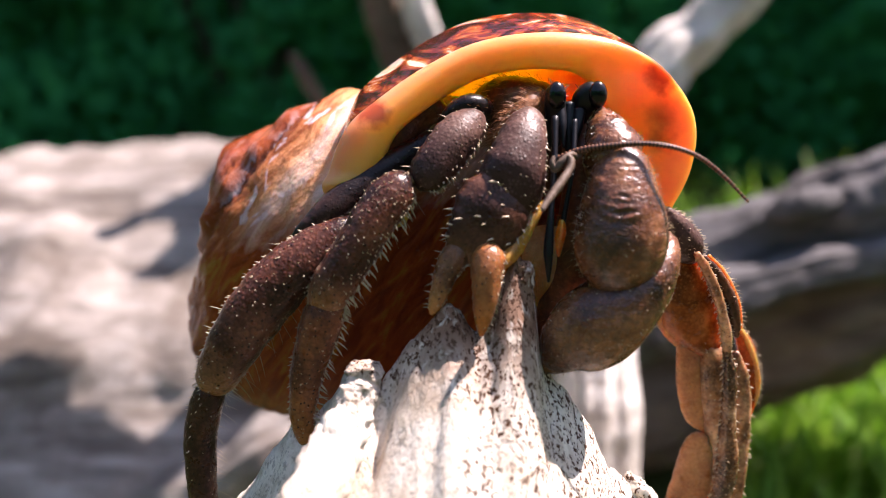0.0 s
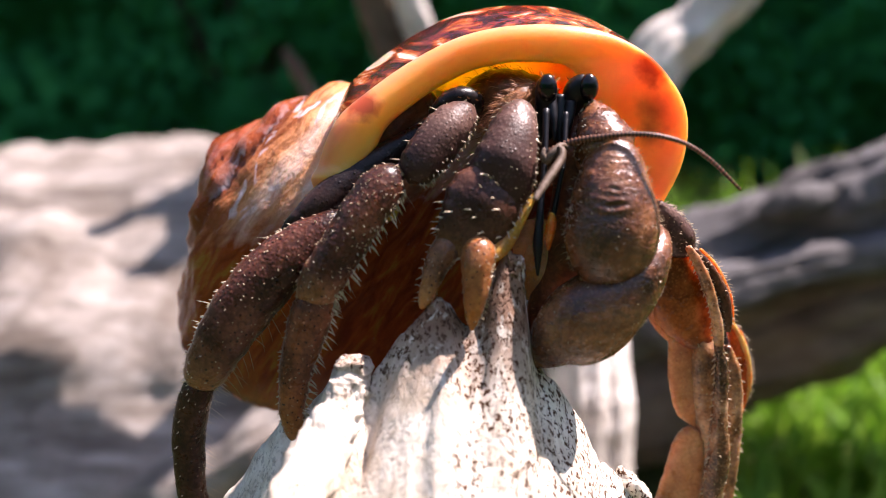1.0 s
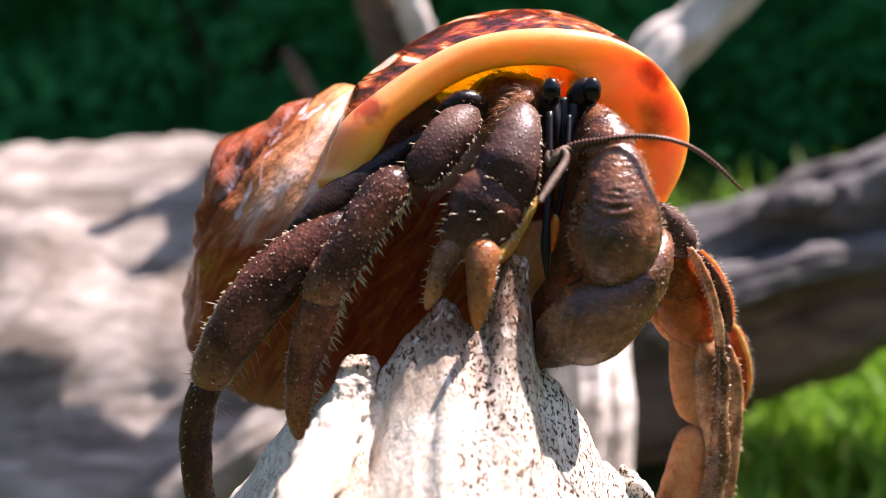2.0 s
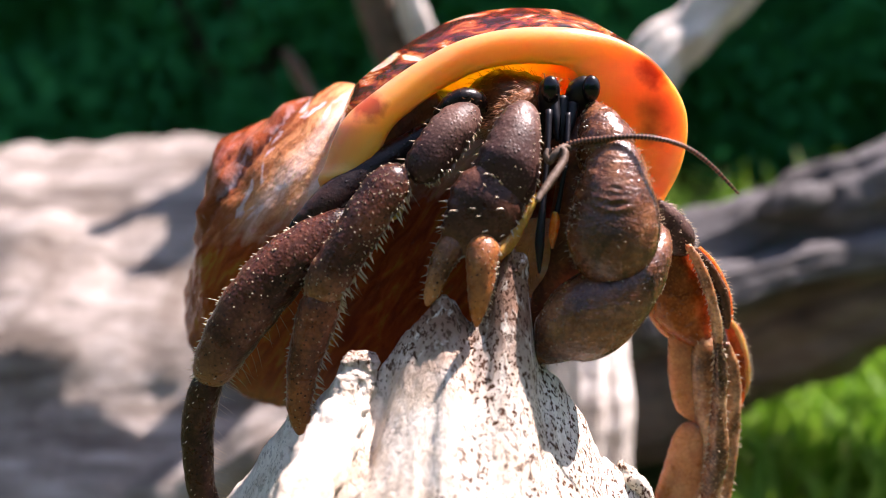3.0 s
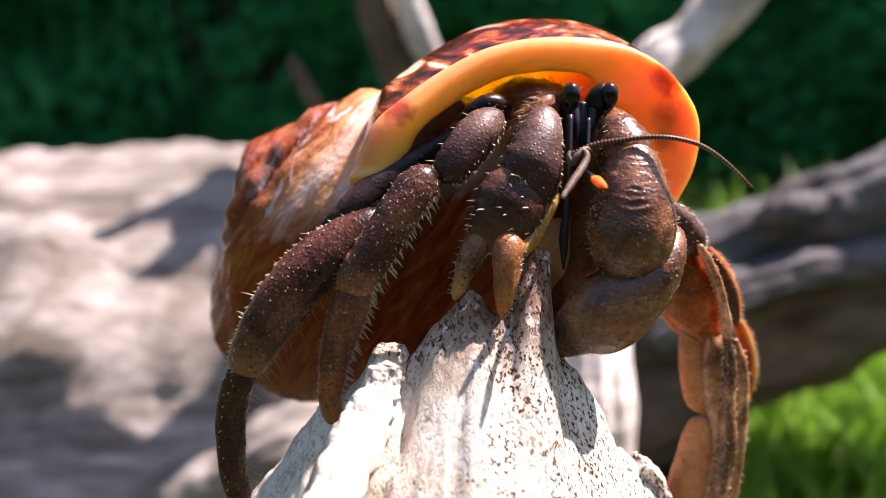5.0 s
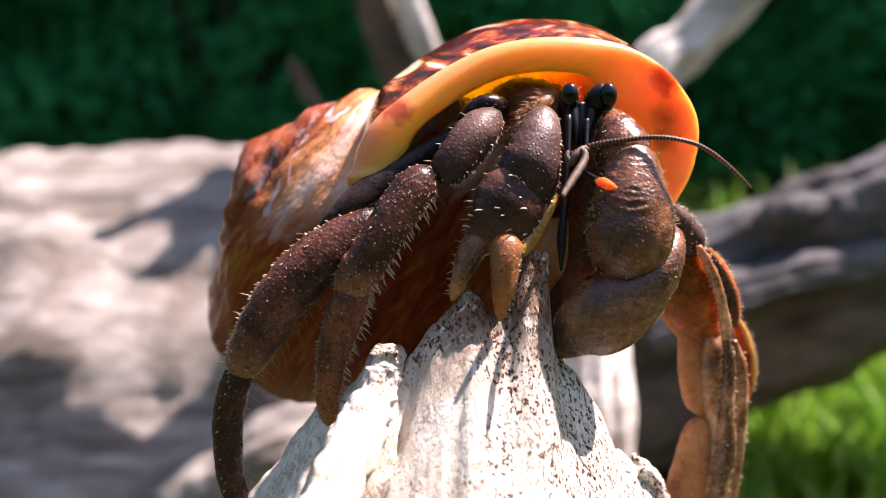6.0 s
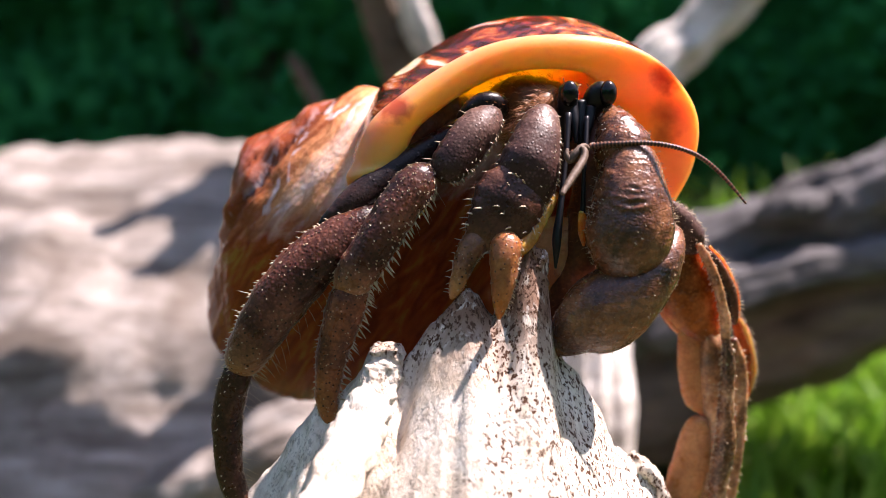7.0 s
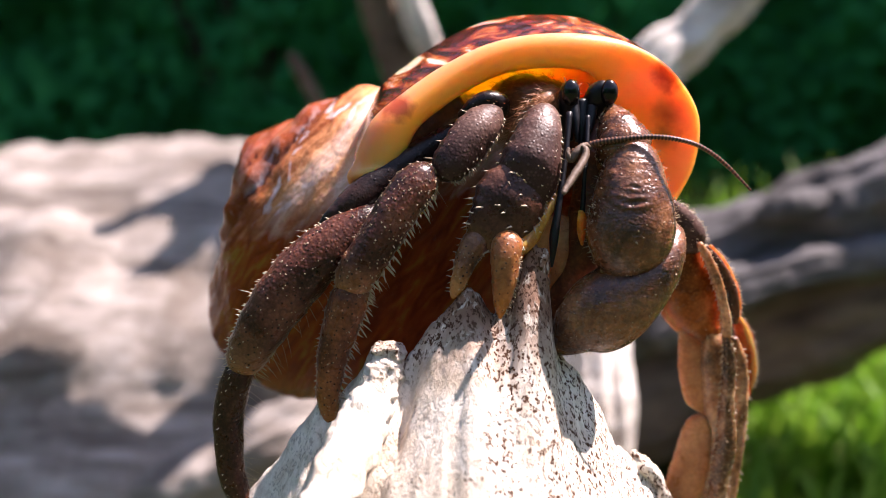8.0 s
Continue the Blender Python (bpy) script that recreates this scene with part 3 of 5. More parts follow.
log("thick pale weathered driftwood log lying on the ground", [(-281.6, 136.0, 39.0, 27.0, 80.0), (-213.1, 146.0, 45.0, 29.0, 82.0), (-156.4, 151.0, 49.0, 30.5, 84.0), (-108.5, 156.0, 49.0, 32.0, 84.0), (-73.4, 161.0, 49.2, 32.0, 83.0), (-18.2, 171.0, 39.5, 32.5, 82.0), (26.4, 185.0, 31.5, 25.0, 60.0)], LOG, 1.0, 6.0, depth=(0, 1, 0.6))
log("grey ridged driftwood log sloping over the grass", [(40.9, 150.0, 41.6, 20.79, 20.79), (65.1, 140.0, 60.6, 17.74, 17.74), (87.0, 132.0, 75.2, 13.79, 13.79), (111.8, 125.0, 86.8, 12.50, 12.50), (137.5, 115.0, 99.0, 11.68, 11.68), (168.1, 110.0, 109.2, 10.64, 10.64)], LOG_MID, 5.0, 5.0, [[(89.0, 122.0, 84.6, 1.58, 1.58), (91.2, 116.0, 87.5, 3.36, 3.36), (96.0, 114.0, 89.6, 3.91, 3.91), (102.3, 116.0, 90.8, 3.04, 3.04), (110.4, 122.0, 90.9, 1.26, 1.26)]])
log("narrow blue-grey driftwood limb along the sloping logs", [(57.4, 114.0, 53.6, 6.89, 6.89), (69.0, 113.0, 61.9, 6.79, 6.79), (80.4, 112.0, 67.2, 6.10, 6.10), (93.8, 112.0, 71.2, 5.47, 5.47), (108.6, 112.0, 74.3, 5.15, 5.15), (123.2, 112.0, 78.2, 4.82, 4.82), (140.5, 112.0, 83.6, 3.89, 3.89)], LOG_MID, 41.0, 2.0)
log("brown shaded driftwood log under the grey one", [(22.4, 150.0, 7.1, 29.23, 29.23), (68.7, 146.0, 29.0, 22.53, 22.53), (101.9, 140.0, 45.6, 18.88, 18.88), (133.9, 132.0, 60.5, 17.06, 17.06), (179.5, 125.0, 84.5, 16.06, 16.06)], LOG_DARK, 9.0, 5.0)
log("pale sunlit driftwood limb close behind the stump", [(29.7, 60.0, 22.0, 10.48, 10.48), (29.8, 62.0, 46.2, 8.55, 8.55), (30.3, 64.0, 59.9, 7.94, 7.94), (30.0, 70.0, 72.2, 6.98, 6.98), (27.0, 80.0, 79.4, 4.94, 4.94)], LOG_PALE, 13.0, 1.5)
log("low pale driftwood branch lying across the ground", [(-161.0, 95.0, 8.4, 10.39, 10.39), (-115.8, 95.0, 13.1, 8.86, 8.86), (-84.4, 92.0, 17.3, 7.22, 7.22), (-54.3, 90.0, 24.6, 7.35, 7.35), (-36.4, 88.0, 34.7, 9.66, 9.66), (-23.1, 92.0, 36.4, 7.05, 7.05)], LOG, 17.0, 2.5)
# two unseen side limbs are added high up to cast shadows on the pale log
log("upright brown driftwood branch with added unseen limbs that shade the log", [(-4.9, 190.0, 87.0, 11.19, 11.19), (-12.4, 190.0, 124.6, 8.77, 8.77), (-17.9, 190.0, 142.7, 8.23, 8.23), (-25.3, 190.0, 165.9, 7.67, 7.67), (-34.0, 180.0, 188.8, 6.45, 6.45), (-40.6, 160.0, 202.8, 3.41, 3.41)], LOG_DARK, 21.0, 2.0, [[(-34.0, 180.0, 188.8, 4.0, 4.0), (-8.0, 190.0, 225.0, 3.2, 3.2), (-12.6, 200.6, 221.6, 6.99, 6.99), (-7.5, 186.1, 212.9, 14.62, 14.62), (-6.7, 170.1, 203.6, 13.72, 13.72), (-12.0, 161.1, 198.0, 7.40, 7.40), (-18.4, 154.6, 194.1, 4.80, 4.80), (-25.8, 149.6, 191.4, 1.34, 1.34)], [(-38.0, 170.0, 196.0, 3.6, 3.6), (15.0, 175.0, 250.0, 3.5, 3.5), (42.0, 136.9, 224.1, 6.11, 6.11), (33.0, 128.4, 219.4, 8.79, 8.79), (25.4, 120.4, 214.4, 8.44, 8.44), (15.8, 117.4, 209.9, 9.02, 9.02), (2.8, 117.4, 205.5, 9.77, 9.77), (-11.4, 117.4, 204.0, 11.19, 11.19), (-27.8, 117.4, 206.4, 11.16, 11.16), (-41.5, 117.4, 208.0, 5.57, 5.57)]])
log("upright pale driftwood branch beside a brown one", [(7.8, 182.0, 87.7, 6.25, 6.25), (-1.3, 180.0, 128.0, 4.80, 4.80), (-7.1, 180.0, 143.3, 5.33, 5.33), (-15.3, 178.0, 166.9, 4.98, 4.98), (-20.2, 176.0, 178.8, 3.76, 3.76), (-23.1, 175.0, 185.4, 1.49, 1.49)], LOG_PALE, 25.0, 2.0)
log("thin brown driftwood twig standing behind the shell", [(-33.9, 170.0, 95.1, 3.55, 3.55), (-42.4, 170.0, 117.3, 2.71, 2.71), (-47.2, 170.0, 127.6, 2.49, 2.49), (-51.0, 170.0, 134.1, 1.14, 1.14)], LOG_DARK, 29.0, 1.0)
log("pale grey driftwood branch leaning over the grass", [(30.0, 172.0, 20.0, 13.0, 13.0), (40.0, 171.0, 55.0, 12.5, 12.5), (53.0, 170.0, 88.7, 11.88, 11.88), (70.6, 170.0, 126.9, 9.96, 9.96), (85.1, 170.0, 139.7, 9.09, 9.09), (102.2, 170.0, 160.9, 8.17, 8.17)], LOG_PALE, 33.0, 2.5)


# ---- the stump that the crab stands on ----
SKY = [(-32.2, 58.7), (-23.4, 73.1), (-17.8, 78.8), (-14.0, 83.3), (-12.1, 86.0), (-10.8, 87.7), (-8.3, 89.1), (-6.6, 91.6), (-5.6, 93.4), (-4.1, 93.6), (-3.1, 92.1), (-1.5, 94.3),
       (0.7, 96.8), (2.5, 98.9), (3.6, 97.8), (4.6, 95.8), (5.8, 97.3), (6.5, 99.5), (7.4, 101.2), (8.1, 102.2), (9.2, 101.0), (9.6, 98.9), (9.8, 95.4), (10.6, 92.5), (12.0, 90.6), (14.5, 86.9), (16.3, 82.6),
       (19.1, 80.0), (21.6, 78.1), (22.5, 74.9), (27.3, 67.1), (37.4, 53.4)]
SKY_X = [p[0] for p in SKY]
SKY_Z = [p[1] for p in SKY]


def stump_height(x, y):
    z = float(np.interp(x, SKY_X, SKY_Z))
    crest = float(np.interp(x, [-30, -8, -3, 3, 9, 15, 22], [-6, -6, -7, -6.5, -5, -4, -1]))
    d = y - crest
    if d < 0:
        smooth = float(np.mean([np.interp(x + s, SKY_X, SKY_Z) for s in (-6, -4, -2, 0, 2, 4, 6)]))
        f = min(1.0, -d / 9)
        z = z * (1 - f) + (smooth - 1.2) * f
        z += 1.05 * d - 0.004 * d * d
        # ridge that runs down from the knob, groove beside it
        u = x - (-4.3 + (y + 7) * 0.46)
        fade = min(1.0, -d / 2.5)
        z += fade * (1.9 * math.exp(-(u / 1.3) ** 2) - 2.7 * max(0.0, 1 - max(0.0, -7 - y) / 9) * math.exp(-((u - 2.9) / 0.8) ** 2) - 4.6 * max(0.2, 1 - max(0.0, -9 - y) / 11) * math.exp(-((u + 3.4) / 1.9) ** 2))
        u2 = x - (1.5 + (y + 7) * 0.25)
        z -= fade * 0.45 * math.exp(-((u2 - 1.5) / 0.6) ** 2)
    else:
        z -= 1.6 * d + 0.02 * d * d
    g = noise.fractal(Vector((x * 0.9 - y * 0.3, y * 0.10, 3)), 0.8, 2.0, 4)
    z += 0.10 * noise.noise(Vector((x * 2.2 - y * 0.5, y * 0.2, 5)))
    z += 0.26 * g + 0.17 * noise.fractal(Vector((x, y, 9)) * 1.7, 0.7, 2.0, 3)
    return max(z, -4)


def stump():
    xs = np.unique(np.r_[np.linspace(-60, -22, 14), np.arange(-22, 25, 0.33), np.linspace(25, 60, 14)])
    ys = np.unique(np.r_[np.linspace(-52, -30, 16), np.arange(-30, 4, 0.4), np.linspace(4, 45, 24)])
    bm = bmesh.new()
    grid = []
    for y in ys:
        row = []
        for x in xs:
            z = stump_height(x, y)
            out = max(0, abs(x - 2) - 34) * 2.2 + max(0, -40 - y) * 4.0
            row.append(bm.verts.new((x, y, max(z - out, -4))))
        grid.append(row)
    for a, b in zip(grid, grid[1:]):
        for k in range(len(xs) - 1):
            bm.faces.new((a[k], a[k + 1], b[k + 1], b[k]))
    ob = thing("driftwood_stump", (0, -5, 0), "bleached driftwood stump with dark speckles and a broken peak", "driftwood")
    part("trunk", bm, STUMP, ob)
    part("knob", loft([(-9.3, -19.0, 83.4, 1.18, 0.71), (-7.7, -15.0, 85.8, 1.95, 1.17), (-6.2, -11.0, 88.1, 2.09, 1.46), (-5.1, -8.8, 90.3, 1.69, 1.35), (-4.5, -7.8, 91.7, 1.47, 1.33), (-4.3, -7.5, 92.8, 1.38, 1.24), (-4.4, -7.4, 93.5, 1.24, 1.11), (-4.4, -7.4, 93.7, 0.95, 0.76)], 32, 10, 0.5, 0.8, boxy=0.6), STUMP, ob, "blunt knob on a ridge of the stump")
    part("edge_splinter", loft([(18.5, -2.0, 80.9, 0.43, 0.43), (19.5, -2.5, 79.7, 0.86, 0.86), (20.9, -2.5, 78.2, 0.70, 0.70), (21.7, -3.0, 76.1, 0.54, 0.54), (22.3, -3.0, 73.1, 0.16, 0.16)], 12, 6, 0.6, 0.7), STUMP, ob)
    part("splinter", loft([(7.2, -5.4, 96.3, 1.07, 1.00), (7.8, -5.4, 98.0, 1.36, 1.00), (8.4, -5.4, 99.5, 1.25, 0.90), (8.7, -5.4, 100.4, 0.91, 0.70), (8.3, -5.4, 101.4, 0.48, 0.50), (7.8, -5.4, 102.2, 0.14, 0.14)], 24, 8, 0.45, 0.8), STUMP, ob, "jagged broken splinter at the peak")


stump()


# ---- the shell ----
def seashell():
    ob = thing("seashell", (-9.5, 14.0, 80.5), "glossy orange and brown spiral seashell carried by a hermit crab", "shell")
    b = ORIGIN[ob.name]
    rim = [(-7.9, -1.0, 106.2), (-7.5, -1.4, 108.7), (-5.9, -1.2, 112.2), (-3.0, -0.3, 114.7), (0.8, 0.6, 117.2), (5.1, 1.0, 119.1), (10.1, 0.8, 119.8), (15.6, 0.8, 119.4), (19.8, 1.0, 117.7), (22.5, 1.2, 115.3), (24.2, 1.5, 112.5), (24.5, 2.0, 109.1),
           (23.6, 3.0, 105.3), (21.1, 8.0, 98.2), (14.4, 10.0, 94.0), (5.1, 10.0, 94.7), (-3.4, 8.0, 99.5)]
    closed = glide(rim[-1:] + rim + rim[:2], 6)[6:-12]
    pts = [Vector(p) for p in closed]
    mid = Vector((8.3, 3.0, 109.2))
    n = len(pts)

    def ring(bm, scale, back, shift=(0, 0), pull=None):
        out = []
        for k, p in enumerate(pts):
            s = scale(k / n) if callable(scale) else scale
            q = mid + (p - mid) * s
            q.y = p.y * max(0.0, min(1, s)) + (back(k / n) if callable(back) else back)
            q.x += shift[0]
            q.z += shift[1]
            out.append(bm.verts.new(q))
        return out

    def skin(bm, rings, loop=False, ends=True):
        pairs = list(zip(rings, rings[1:])) + ([(rings[-1], rings[0])] if loop else [])
        for a, c in pairs:
            for k in range(n):
                bm.faces.new((a[k], a[(k + 1) % n], c[(k + 1) % n], c[k]))
        if ends:
            bm.faces.new(rings[0]), bm.faces.new(rings[-1])
        bmesh.ops.recalc_face_normals(bm, faces=bm.faces)

    # one wall: red-flamed back, broad waxy lip and orange hollow; the lip is a rounded band that opens into a smooth funnel on the outer side
    def opening(t):
        """0 where the lip is a band with an inner edge, 1 where it runs into the hollow like a funnel."""
        e = min(1.0, max(0.0, (t - 0.42) / 0.14)) * min(1.0, max(0.0, (0.90 - t) / 0.12))
        return e * e * (3 - 2 * e)

    def station(band, funnel):
        return (lambda t: band[0] + (funnel[0] - band[0]) * opening(t)), (lambda t: band[1] + (funnel[1] - band[1]) * opening(t))

    face = [((1.0, 0.75), (1.0, 0.75)), ((0.992, 0.25), (0.992, 0.40)), ((0.965, -0.15), (0.965, 0.45)), ((0.92, -0.40), (0.91, 1.0)), ((0.86, -0.45), (0.84, 2.1)), ((0.80, -0.25), (0.77, 3.4)), ((0.755, 0.20), (0.70, 4.8)),
            ((0.728, 0.80), (0.64, 6.2)), ((0.718, 1.5), (0.59, 7.8)), ((0.728, 2.4), (0.56, 9.5)), ((0.79, 4.4), (0.56, 11.5)), ((0.855, 8.0), (0.57, 13.5)), ((0.81, 13.0), (0.57, 15.5)), ((0.66, 18.0), (0.52, 19.0)), ((0.42, 23.0), (0.40, 23.0)), ((0.08, 25.5), (0.08, 25.5))]
    drift = [0] * 10 + [-0.3, -0.8, -1.5, -2.3, -3, -4]
    rise = [0] * 9 + [0.5, 1.6, 3.1, 3.4, 2.6, 1.4, 0]
    prof = ((0.992, 1.4, 0, 0.1), (0.985, 2.2, 0, 0.5), (0.965, 4.2, -0.3, 1.7), (0.935, 8, -0.8, 3.3), (0.88, 13, -1.5, 3.7), (0.75, 19, -2.5, 2.9), (0.47, 24.5, -3, 1.4), (0.10, 27, -4, 0))
    bm = bmesh.new()
    deep = bm.verts.layers.float.new("along")
    outw = [ring(bm, s, d, (u, w)) for s, d, u, w in reversed(prof)]
    inn = [ring(bm, *station(*pair), (u, w)) for pair, u, w in zip(face, drift, rise)]
    skin(bm, outw + inn, True, False)
    for k, verts in enumerate(inn):
        for v in verts:
            v[deep] = k / (len(inn) - 1)
    spots = [(*(Vector(s) - b), r) for s, r in (((-3.6, -0.9, 113.4), 1.7), ((20.9, 1.0, 116.0), 2.1), ((21.9, 3.2, 112.6), 2.3), ((21.6, 3.6, 110.6), 1.7))]

    def hidden_side(f):
        """The inner side of the mouth, where the lip passes into the red-brown pillar of the shell."""
        return all(0.745 < (v.index % n) / n < 0.985 for v in f.verts)

    cut = len(prof) * n
    bm.verts.index_update()
    for f in bm.faces:
        if all(v.index >= cut for v in f.verts):
            f.material_index = 2 if hidden_side(f) else 1
    part("body_whorl", bm, [CROWN, shell_lip("shell_lip", spots), PILLAR], ob, "red-flamed outer whorl with a waxy orange lip and hollow")
    # spire with its sutures: upright slices from the body to the blunt top
    axis = Vector((-0.82, 0.1, 0.57)).normalized()
    tops = [(9.3, 12.0, 114.4), (-1.0, 12.0, 115.4), (-5.2, 12.0, 115.8), (-8.2, 12.0, 115.8), (-13.1, 12.0, 114.1), (-16.8, 12.0, 112.1), (-19.9, 12.0, 110.9), (-21.2, 12.0, 109.8), (-22.6, 12.0, 105.7), (-24.0, 12.0, 100.2), (-25.2, 12.0, 96.7), (-26.0, 12.0, 93.8), (-26.5, 12.0, 91.7)]
    lows = [(9.9, 12.0, 84.7), (-1.3, 12.0, 81.3), (-5.9, 12.0, 80.3), (-9.2, 12.0, 80.1), (-14.5, 12.0, 80.1), (-18.5, 12.0, 80.3), (-21.8, 12.0, 81.2), (-23.0, 12.0, 82.3), (-24.1, 12.0, 83.5), (-25.1, 12.0, 84.5), (-26.0, 12.0, 85.5), (-26.5, 12.0, 87.3), (-26.7, 12.0, 89.4)]
    wide = [8, 9.5, 10.3, 10.6, 10.2, 9.4, 8.4, 7.7, 6.6, 5.2, 3.8, 2.4, 1.0]
    rows = glide([(a[0], 0.5 * (a[2] + c[2]), 0.5 * (a[2] - c[2]), w) for a, c, w in zip(tops, lows, wide)], 9)
    bm = bmesh.new()
    rings, m = [], 96
    for x, z, r, w in rows:
        rings.append([bm.verts.new((x, 13.5 + w * math.sin(2 * math.pi * k / m), z + r * math.cos(2 * math.pi * k / m))) for k in range(m)])
    for a, c in zip(rings, rings[1:]):
        for k in range(m):
            bm.faces.new((a[k], a[(k + 1) % m], c[(k + 1) % m], c[k]))
    bm.faces.new(rings[0]), bm.faces.new(rings[-1])
    bmesh.ops.recalc_face_normals(bm, faces=bm.faces)
    bm.normal_update()
    ref = Vector((-15.7, 7.0, 109.6))
    moved = []
    lay_q, lay_run = bm.verts.layers.float.new("across"), bm.verts.layers.float.new("lengthwise")
    for v in bm.verts:
        q = (v.co - ref).dot(axis) + 0.06 * (v.co.z - ref.z) + 0.25 * noise.noise(v.co * 0.4)
        run = v.co.z * 0.82 + v.co.x * 0.57
        v[lay_q], v[lay_run] = q, run
        w = -0.55 * math.exp(-(q / 0.35) ** 2) - 0.35 * math.exp(-((q - 2.4) / 0.3) ** 2) - 0.12 * math.exp(-((q + 6.5) / 0.4) ** 2) - 0.10 * math.exp(-((q + 3.2) / 0.3) ** 2)
        w += 0.40 * math.exp(-((q - 1.2) / 0.7) ** 2) * (0.6 + 0.6 * math.sin(run * 1.5))
        w += 0.16 * math.exp(-((q + 1.3) / 0.6) ** 2) * (0.7 + 0.7 * math.sin(run * 1.1 + 1))
        w += 0.22 * noise.noise(Vector((q * 0.9, run * 0.35, 0))) + 0.10 * noise.noise(v.co * 1.1)
        moved.append(v.normal * w)
    for v, w in zip(bm.verts, moved):
        v.co += w
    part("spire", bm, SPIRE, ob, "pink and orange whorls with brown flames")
    return ob


seashell()


# ---- the hermit crab ----
def crab():
    ob = thing("hermit_crab", (5.2, -4.0, 94.9), "dark purple-brown land hermit crab clinging to the stump", "hermit crab")
    front = lambda c, nrm: nrm.y < 0.3
    # head and carapace
    segment("carapace", [(5.5, 8.0, 113.6, 1.49, 1.49), (7.4, 6.0, 113.8, 2.55, 2.50), (9.3, 5.0, 113.7, 2.73, 2.70), (11.2, 5.0, 112.9, 2.52, 2.20), (12.3, 4.5, 110.7, 2.30, 1.50), (12.4, 4.5, 106.3, 1.99, 1.10)], HAIRY, ob, 260, 11, "", 0.05, 0.9, front, (-0.6, -0.2, -0.4), HAIR, 0.03, n=32)
    segment("brow", [(10.7, 1.0, 114.8, 0.41, 0.41), (9.6, 0.0, 113.9, 0.81, 0.81), (8.3, -0.3, 112.6, 0.91, 0.91), (7.1, 0.0, 111.1, 0.61, 0.61), (6.4, 0.6, 110.1, 0.26, 0.26)], RUST, ob, 420, 13, "rust-haired brow over the small claw", 0.04, 1.3, front, (-0.8, -0.2, -0.7), HAIR, 0.022)
    segment("mouth_plate", [(11.2, 0.2, 103.3, 1.15, 0.60), (11.1, -0.6, 101.4, 2.08, 0.90), (10.8, -0.8, 99.0, 1.88, 0.90), (10.4, -0.2, 96.4, 0.74, 0.30)], PEACH, ob, 60, 12, "pale beige plate below the mouth", 0.03, 0.9, front, (0, 0, -0.5), HAIR, 0.022)
    for rows, at in (([(11.8, 1.0, 110.5, 0.67, 0.67), (11.6, 0.0, 112.6, 0.76, 0.76), (11.6, -0.5, 113.9, 0.90, 0.90), (11.6, -0.5, 114.8, 0.85, 0.85), (11.7, -0.5, 115.4, 0.45, 0.45)], 0), ([(13.5, 1.0, 111.4, 0.67, 0.67), (13.8, 0.5, 112.9, 0.92, 0.92), (14.3, 0.0, 114.2, 1.16, 1.16), (14.7, -0.3, 114.9, 0.95, 0.95), (15.0, -0.3, 115.3, 0.50, 0.50)], 1)):
        st = segment("eyestalk", rows, BLACK, ob, 12, 15 + at, "", 0.02, 0.5)
        e = (11.6, -1.2, 114.5) if not at else (15.0, -1.0, 114.5)
        bm = bmesh.new()
        bmesh.ops.create_uvsphere(bm, u_segments=24, v_segments=16, radius=1.0, matrix=Matrix.Translation(e) @ Matrix.Diagonal((0.78, 0.75, 1.12, 1)))
        part("eye", bm, EYE, st, "shiny black eye")
    # outer walking leg: black upper segment along the shell
    leg = part("walking_leg", loft([(2.9, 2.5, 112.1, 0.42, 0.42), (1.3, 2.0, 110.9, 1.05, 1.05), (-1.8, 1.0, 109.2, 1.14, 1.14), (-4.4, -0.4, 107.6, 1.28, 1.28), (-6.8, -1.8, 105.8, 1.36, 1.36), (-8.5, -2.6, 104.4, 1.09, 1.09), (-9.6, -2.9, 103.6, 0.74, 0.74), (-10.4, -3.0, 103.0, 0.35, 0.35)], 24, 8, 0.06, 0.7, boxy=0.8), SOOT, ob, "outer walking leg with a black upper segment")
    segment("knuckle", [(6.1, 1.0, 112.8, 0.46, 0.46), (5.6, 0.5, 113.6, 0.91, 0.91), (4.4, 0.0, 113.7, 1.11, 1.11), (3.2, 0.0, 113.2, 0.91, 0.91), (2.0, 0.2, 112.5, 0.41, 0.41)], SOOT, leg, 14, 21, "", 0.03, 0.5, front, hair=HAIR, thick=0.03)
    segment("propodus", [(-4.6, -2.4, 104.8, 0.50, 0.50), (-5.7, -2.6, 103.9, 1.30, 1.30), (-7.5, -3.2, 102.8, 1.88, 1.88), (-9.4, -3.7, 101.4, 2.27, 2.27), (-11.4, -4.0, 99.7, 2.47, 2.47), (-13.4, -4.4, 97.5, 2.47, 2.47), (-15.0, -4.8, 95.2, 2.28, 2.28), (-16.2, -5.0, 93.2, 2.03, 2.03), (-17.0, -5.0, 91.8, 1.80, 1.80), (-17.4, -5.0, 90.9, 1.30, 1.30), (-17.6, -5.0, 90.4, 0.50, 0.50)], LEG, leg, 150, 22, "", 0.04, 0.13, front, (-0.2, 0, -0.2), thick=0.075, spines=((34, 0.42, 0.09, 0.15), (26, 0.42, 0.09, -0.3), (14, 0.40, 0.08, -0.8), (26, 1.9, 0.022, 3.0), (16, 0.5, 0.05, 3.5), (8, 1.2, 0.045, 0.3)))
